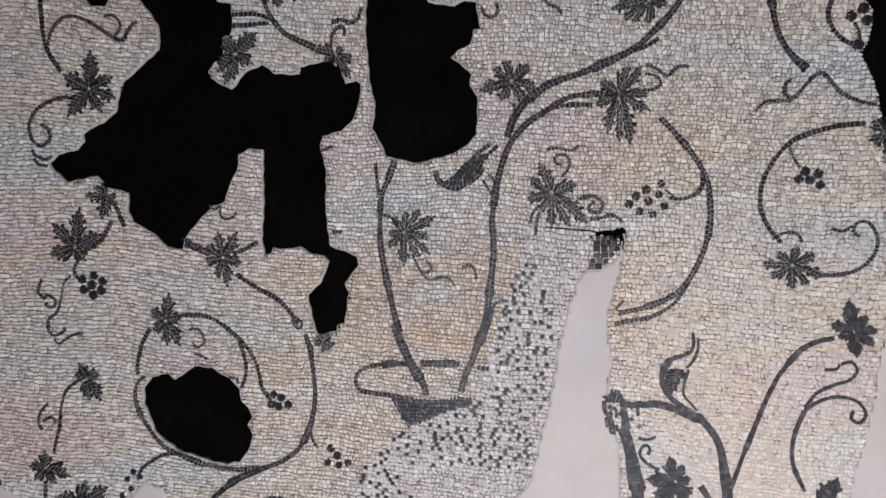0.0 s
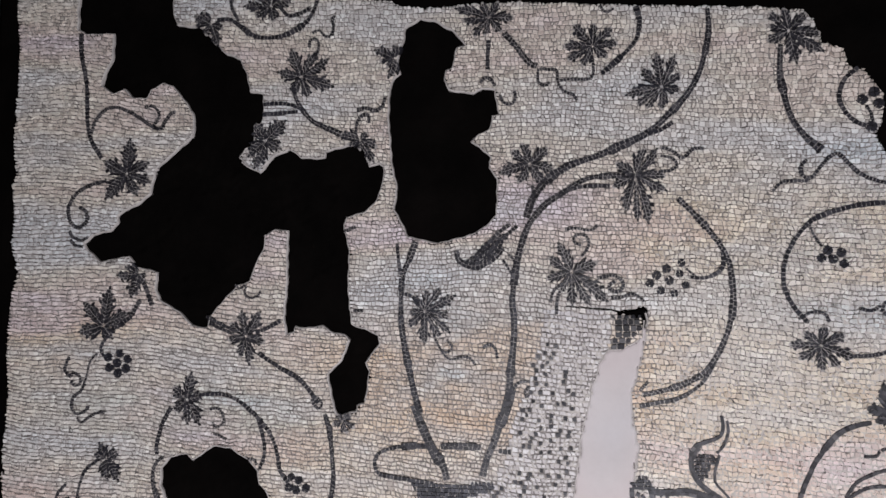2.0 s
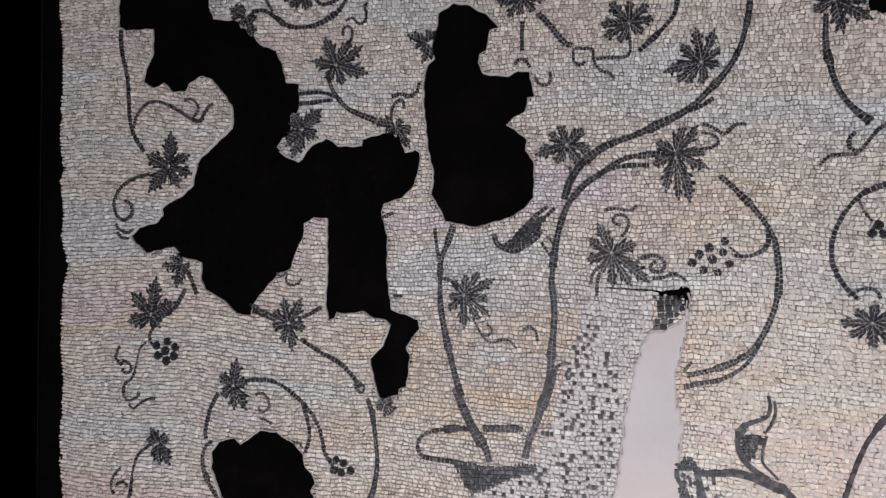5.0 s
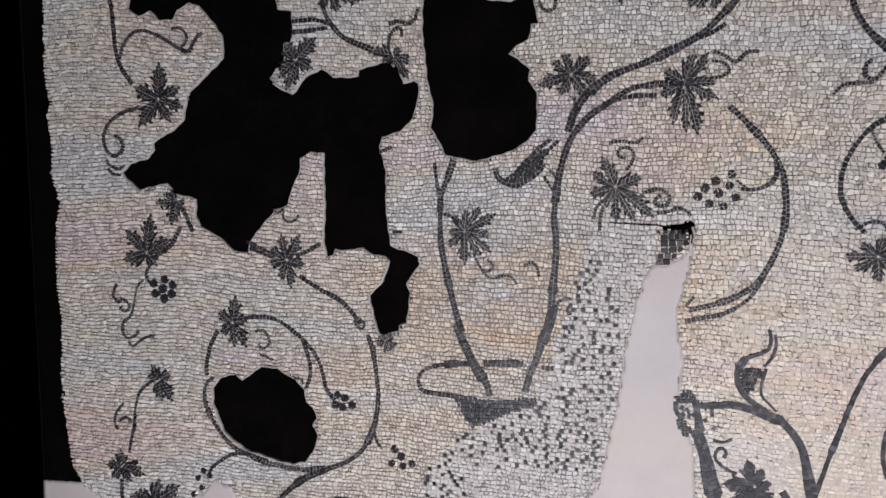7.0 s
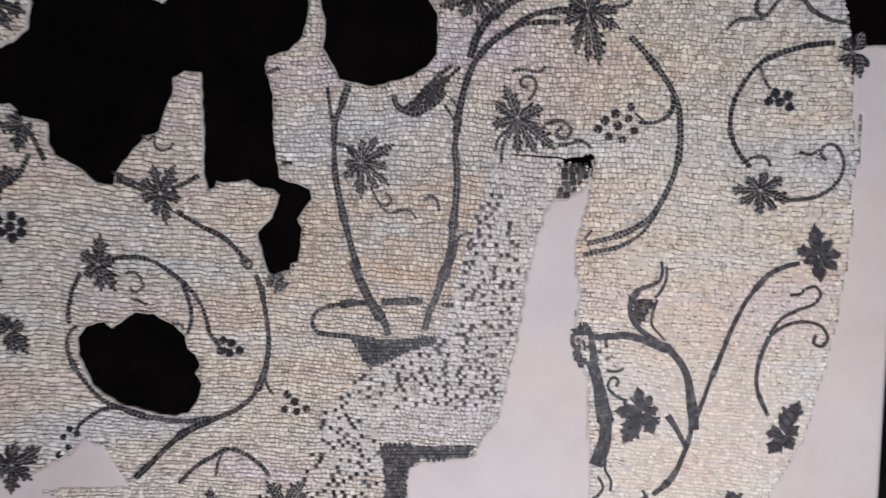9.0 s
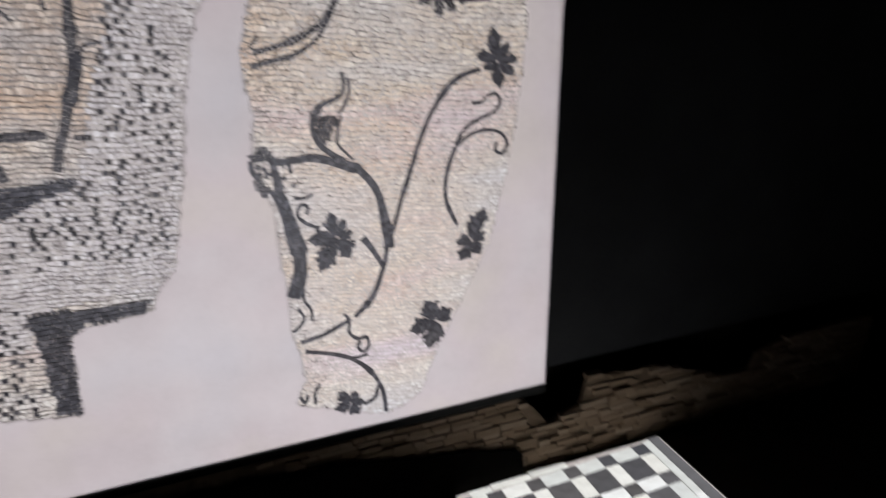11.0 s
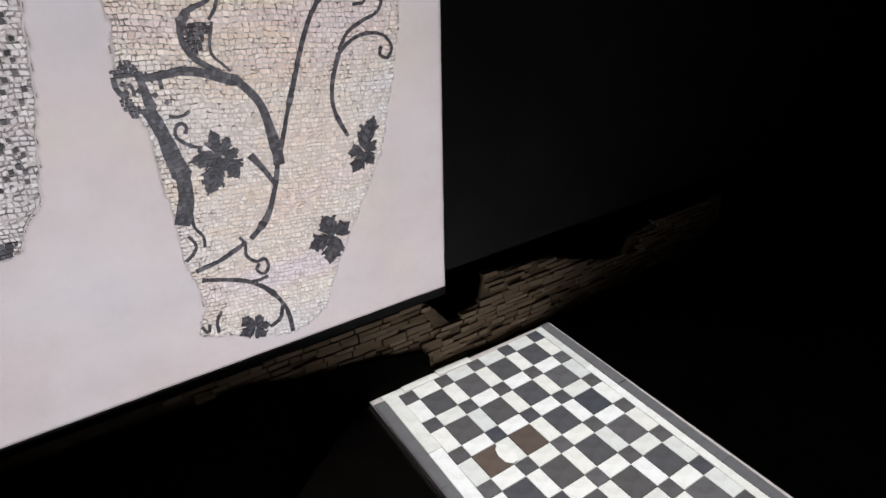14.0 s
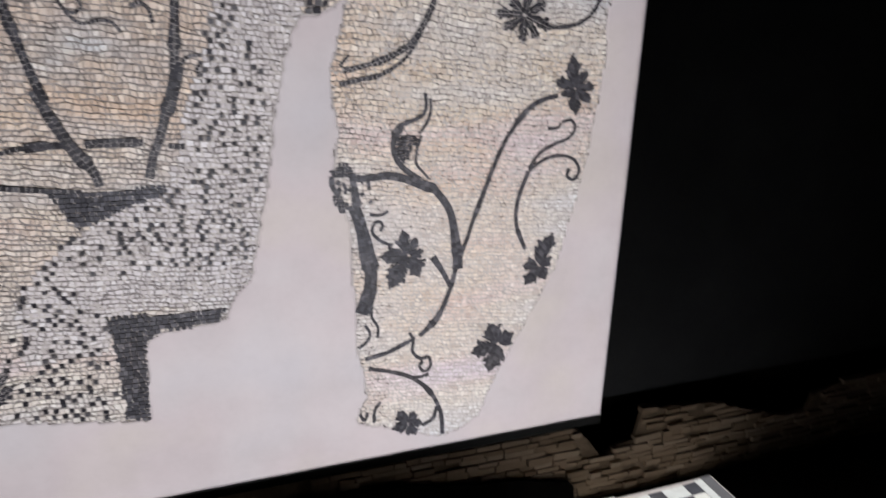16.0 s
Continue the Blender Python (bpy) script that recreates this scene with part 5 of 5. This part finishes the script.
for k in range(8):
    bm = bmesh.new()
    bmesh.ops.create_cube(bm, size=1)
    bmesh.ops.bevel(bm, geom=bm.edges[:], offset=0.06, segments=1, affect="EDGES")
    for v in bm.verts:
        v.co += Vector((0.05 * noise.noise((v.co.x * 3, v.co.y * 3, k)), 0.10 * noise.noise((v.co.z * 3, v.co.x * 4, k + 9)), 0.09 * noise.noise((v.co.x * 5, v.co.z * 3, k + 4))))
    me = bpy.data.meshes.new("brick")
    bm.to_mesh(me)
    bm.free()
    me.materials.append(M_BRICK)
    brick_meshes.append(me)
z = -0.018
while z < 0.30:
    h = rng.uniform(0.016, 0.027)
    x = 0.75 - rng.uniform(0, 0.15)
    while x < 2.85:
        w = rng.uniform(0.035, 0.11)
        mid = x + w / 2
        if z + h * 0.7 < min(ruin_top(x + 0.01), ruin_top(mid), ruin_top(x + w - 0.01)) and rng.random() > 0.07:
            ob = hang("brick", rng.choice(brick_meshes), footing)
            ob.matrix_parent_inverse = Matrix()
            ob.location = Vector((mid, 0.014 + rng.uniform(-0.004, 0.004), z + h / 2)) - footing.location
            ob.rotation_euler = (radians(rng.uniform(-4, 4)), radians(rng.uniform(-1.2, 1.2)), radians(rng.uniform(-1.5, 1.5)))
            ob.scale = (w - 0.003, 0.028, h - 0.002)
        x += w
    z += h

# an added near-black bank over the foot of the wall, falling away towards the pavement
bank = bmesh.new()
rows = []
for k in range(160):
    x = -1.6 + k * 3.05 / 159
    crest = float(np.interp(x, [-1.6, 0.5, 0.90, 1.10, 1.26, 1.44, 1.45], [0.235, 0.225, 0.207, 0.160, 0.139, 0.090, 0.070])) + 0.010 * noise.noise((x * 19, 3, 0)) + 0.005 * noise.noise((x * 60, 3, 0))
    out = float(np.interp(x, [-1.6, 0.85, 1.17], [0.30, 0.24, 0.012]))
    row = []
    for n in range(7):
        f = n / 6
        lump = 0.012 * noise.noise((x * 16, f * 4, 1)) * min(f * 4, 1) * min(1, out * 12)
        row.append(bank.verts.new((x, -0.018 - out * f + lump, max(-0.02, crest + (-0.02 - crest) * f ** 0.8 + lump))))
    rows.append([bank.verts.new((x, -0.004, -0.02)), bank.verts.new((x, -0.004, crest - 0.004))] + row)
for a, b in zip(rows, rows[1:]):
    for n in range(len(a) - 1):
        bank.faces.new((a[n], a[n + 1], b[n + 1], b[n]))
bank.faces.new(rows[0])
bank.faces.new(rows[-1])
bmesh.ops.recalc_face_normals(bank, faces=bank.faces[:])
me = bpy.data.meshes.new("near_black_bank")
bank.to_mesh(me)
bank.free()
me.materials.append(M_NEAR_BLACK)
hang("ground_bank", me, label="added low near-black bank against the wall foot", kind="structure")

# ---- the black and white pavement ----
pavement = thing("stone_pavement", (1.6, -0.7, -0.02), "black and white chequered stone pavement with grey border, brightly lit", "pavement")
block("pavement_bed", (1.215, -1.60, -0.02), (1.975, -0.028, -0.004), M_LIME_EDGE, pavement, "mortar bed")
SMALL, LARGE = 0.051, 0.088
ORIGIN, STEP_I, STEP_J = Vector((1.3293, -0.086)), Vector((0.1361, 0.005)), Vector((-0.0012, -0.1428))
LX, LY = 0.1361 - SMALL, 0.1428 - SMALL


def tile_mesh(name, sx, sy, material, variants=4):
    """A thin slab with worn, slightly uneven edges."""
    res = []
    for k in range(variants):
        bm = bmesh.new()
        bmesh.ops.create_cube(bm, size=1)
        for v in bm.verts:
            v.co = (v.co.x * (sx - 0.0009), v.co.y * (sy - 0.0009), v.co.z * 0.008 - 0.004)
            v.co += Vector((rng.uniform(-0.0008, 0.0008), rng.uniform(-0.0008, 0.0008), 0))
        bmesh.ops.bevel(bm, geom=[e for e in bm.edges if all(v.co.z > -0.002 for v in e.verts)], offset=0.0012, segments=1, affect="EDGES")
        me = bpy.data.meshes.new(name)
        bm.to_mesh(me)
        bm.free()
        me.materials.append(material)
        res.append(me)
    return res


def lay(name, meshes, i, j, lift=0.0, turn=0.8, loose=0.6):
    """Lays one slab at a place of the lattice of small squares."""
    p = ORIGIN + STEP_I * i + STEP_J * j
    ob = hang(name, rng.choice(meshes), pavement)
    ob.matrix_parent_inverse = Matrix()
    ob.location = Vector((p.x, p.y, lift + rng.uniform(-0.0008, 0.0006))) - pavement.location
    ob.rotation_euler = (radians(rng.uniform(-0.35, 0.35)), radians(rng.uniform(-0.35, 0.35)), radians(turn + rng.uniform(-loose, loose)))
    return ob


T_SMALL = tile_mesh("small_tile", SMALL, SMALL, M_SLATE)
T_LARGE = tile_mesh("large_tile", LX, LY, M_SLATE)
T_BROWN = tile_mesh("large_tile", LX, LY, M_BROWN)
T_ACROSS = tile_mesh("white_tile", LX, SMALL, M_MARBLE)
T_ALONG = tile_mesh("white_tile", SMALL, LY, M_MARBLE)
ROWS, WORN = 11, ((0, 2), (1, 2))
for j in range(ROWS):
    for i in range(5):
        lay("small_tile", T_SMALL, i, j)
        if i < 4:
            lay("white_tile", T_ACROSS, i + 0.5, j)
        if j < ROWS - 1:
            lay("white_tile", T_ALONG, i, j + 0.5)
            if i < 4:
                lay("large_tile", T_BROWN if (i, j) in WORN else T_LARGE, i + 0.5, j + 0.5)
T_LEFT = tile_mesh("margin_slab", 0.046, 0.26, M_MARBLE)
T_RIGHT = tile_mesh("margin_slab", 0.030, 0.26, M_MARBLE)
T_STRIP = tile_mesh("border_strip", 0.040, 0.39, M_GREY)
T_HEAD = tile_mesh("margin_slab", 0.135, 0.029, M_MARBLE)
T_CORNER = tile_mesh("margin_slab", 0.075, 0.029, M_MARBLE)
for j in range(6):
    lay("margin_slab", T_LEFT, -0.36, 0.70 + j * 1.815, turn=-0.48, loose=0.1)
    lay("margin_slab", T_RIGHT, 4.30, 0.70 + j * 1.815, turn=-0.48, loose=0.1)
for j in range(4):
    lay("border_strip", T_STRIP, -0.68, 1.1 + j * 2.725, turn=-0.48, loose=0.1)
    lay("border_strip", T_STRIP, 4.56, 1.1 + j * 2.725, turn=-0.48, loose=0.1)
lay("margin_slab", T_CORNER, -0.29, -0.29, turn=-0.48, loose=0.1)
for i in range(2):
    lay("margin_slab", T_HEAD, i + 0.5, -0.30, turn=-1.5, loose=0.1)
shard = bmesh.new()
bmesh.ops.create_circle(shard, cap_ends=True, segments=9, radius=0.034)
for v in shard.verts:
    v.co = (v.co.x * 0.75, v.co.y * 1.15, 0.0)
    v.co *= 1 + 0.35 * noise.noise((v.co.x * 60, v.co.y * 60, 1))
for v in bmesh.ops.extrude_face_region(shard, geom=shard.faces[:])["geom"]:
    if isinstance(v, bmesh.types.BMVert):
        v.co.z -= 0.004
bmesh.ops.recalc_face_normals(shard, faces=shard.faces[:])
me = bpy.data.meshes.new("white_shard")
shard.to_mesh(me)
shard.free()
me.materials.append(M_MARBLE)
lay("white_shard", [me], 0.84, 2.55, 0.003)
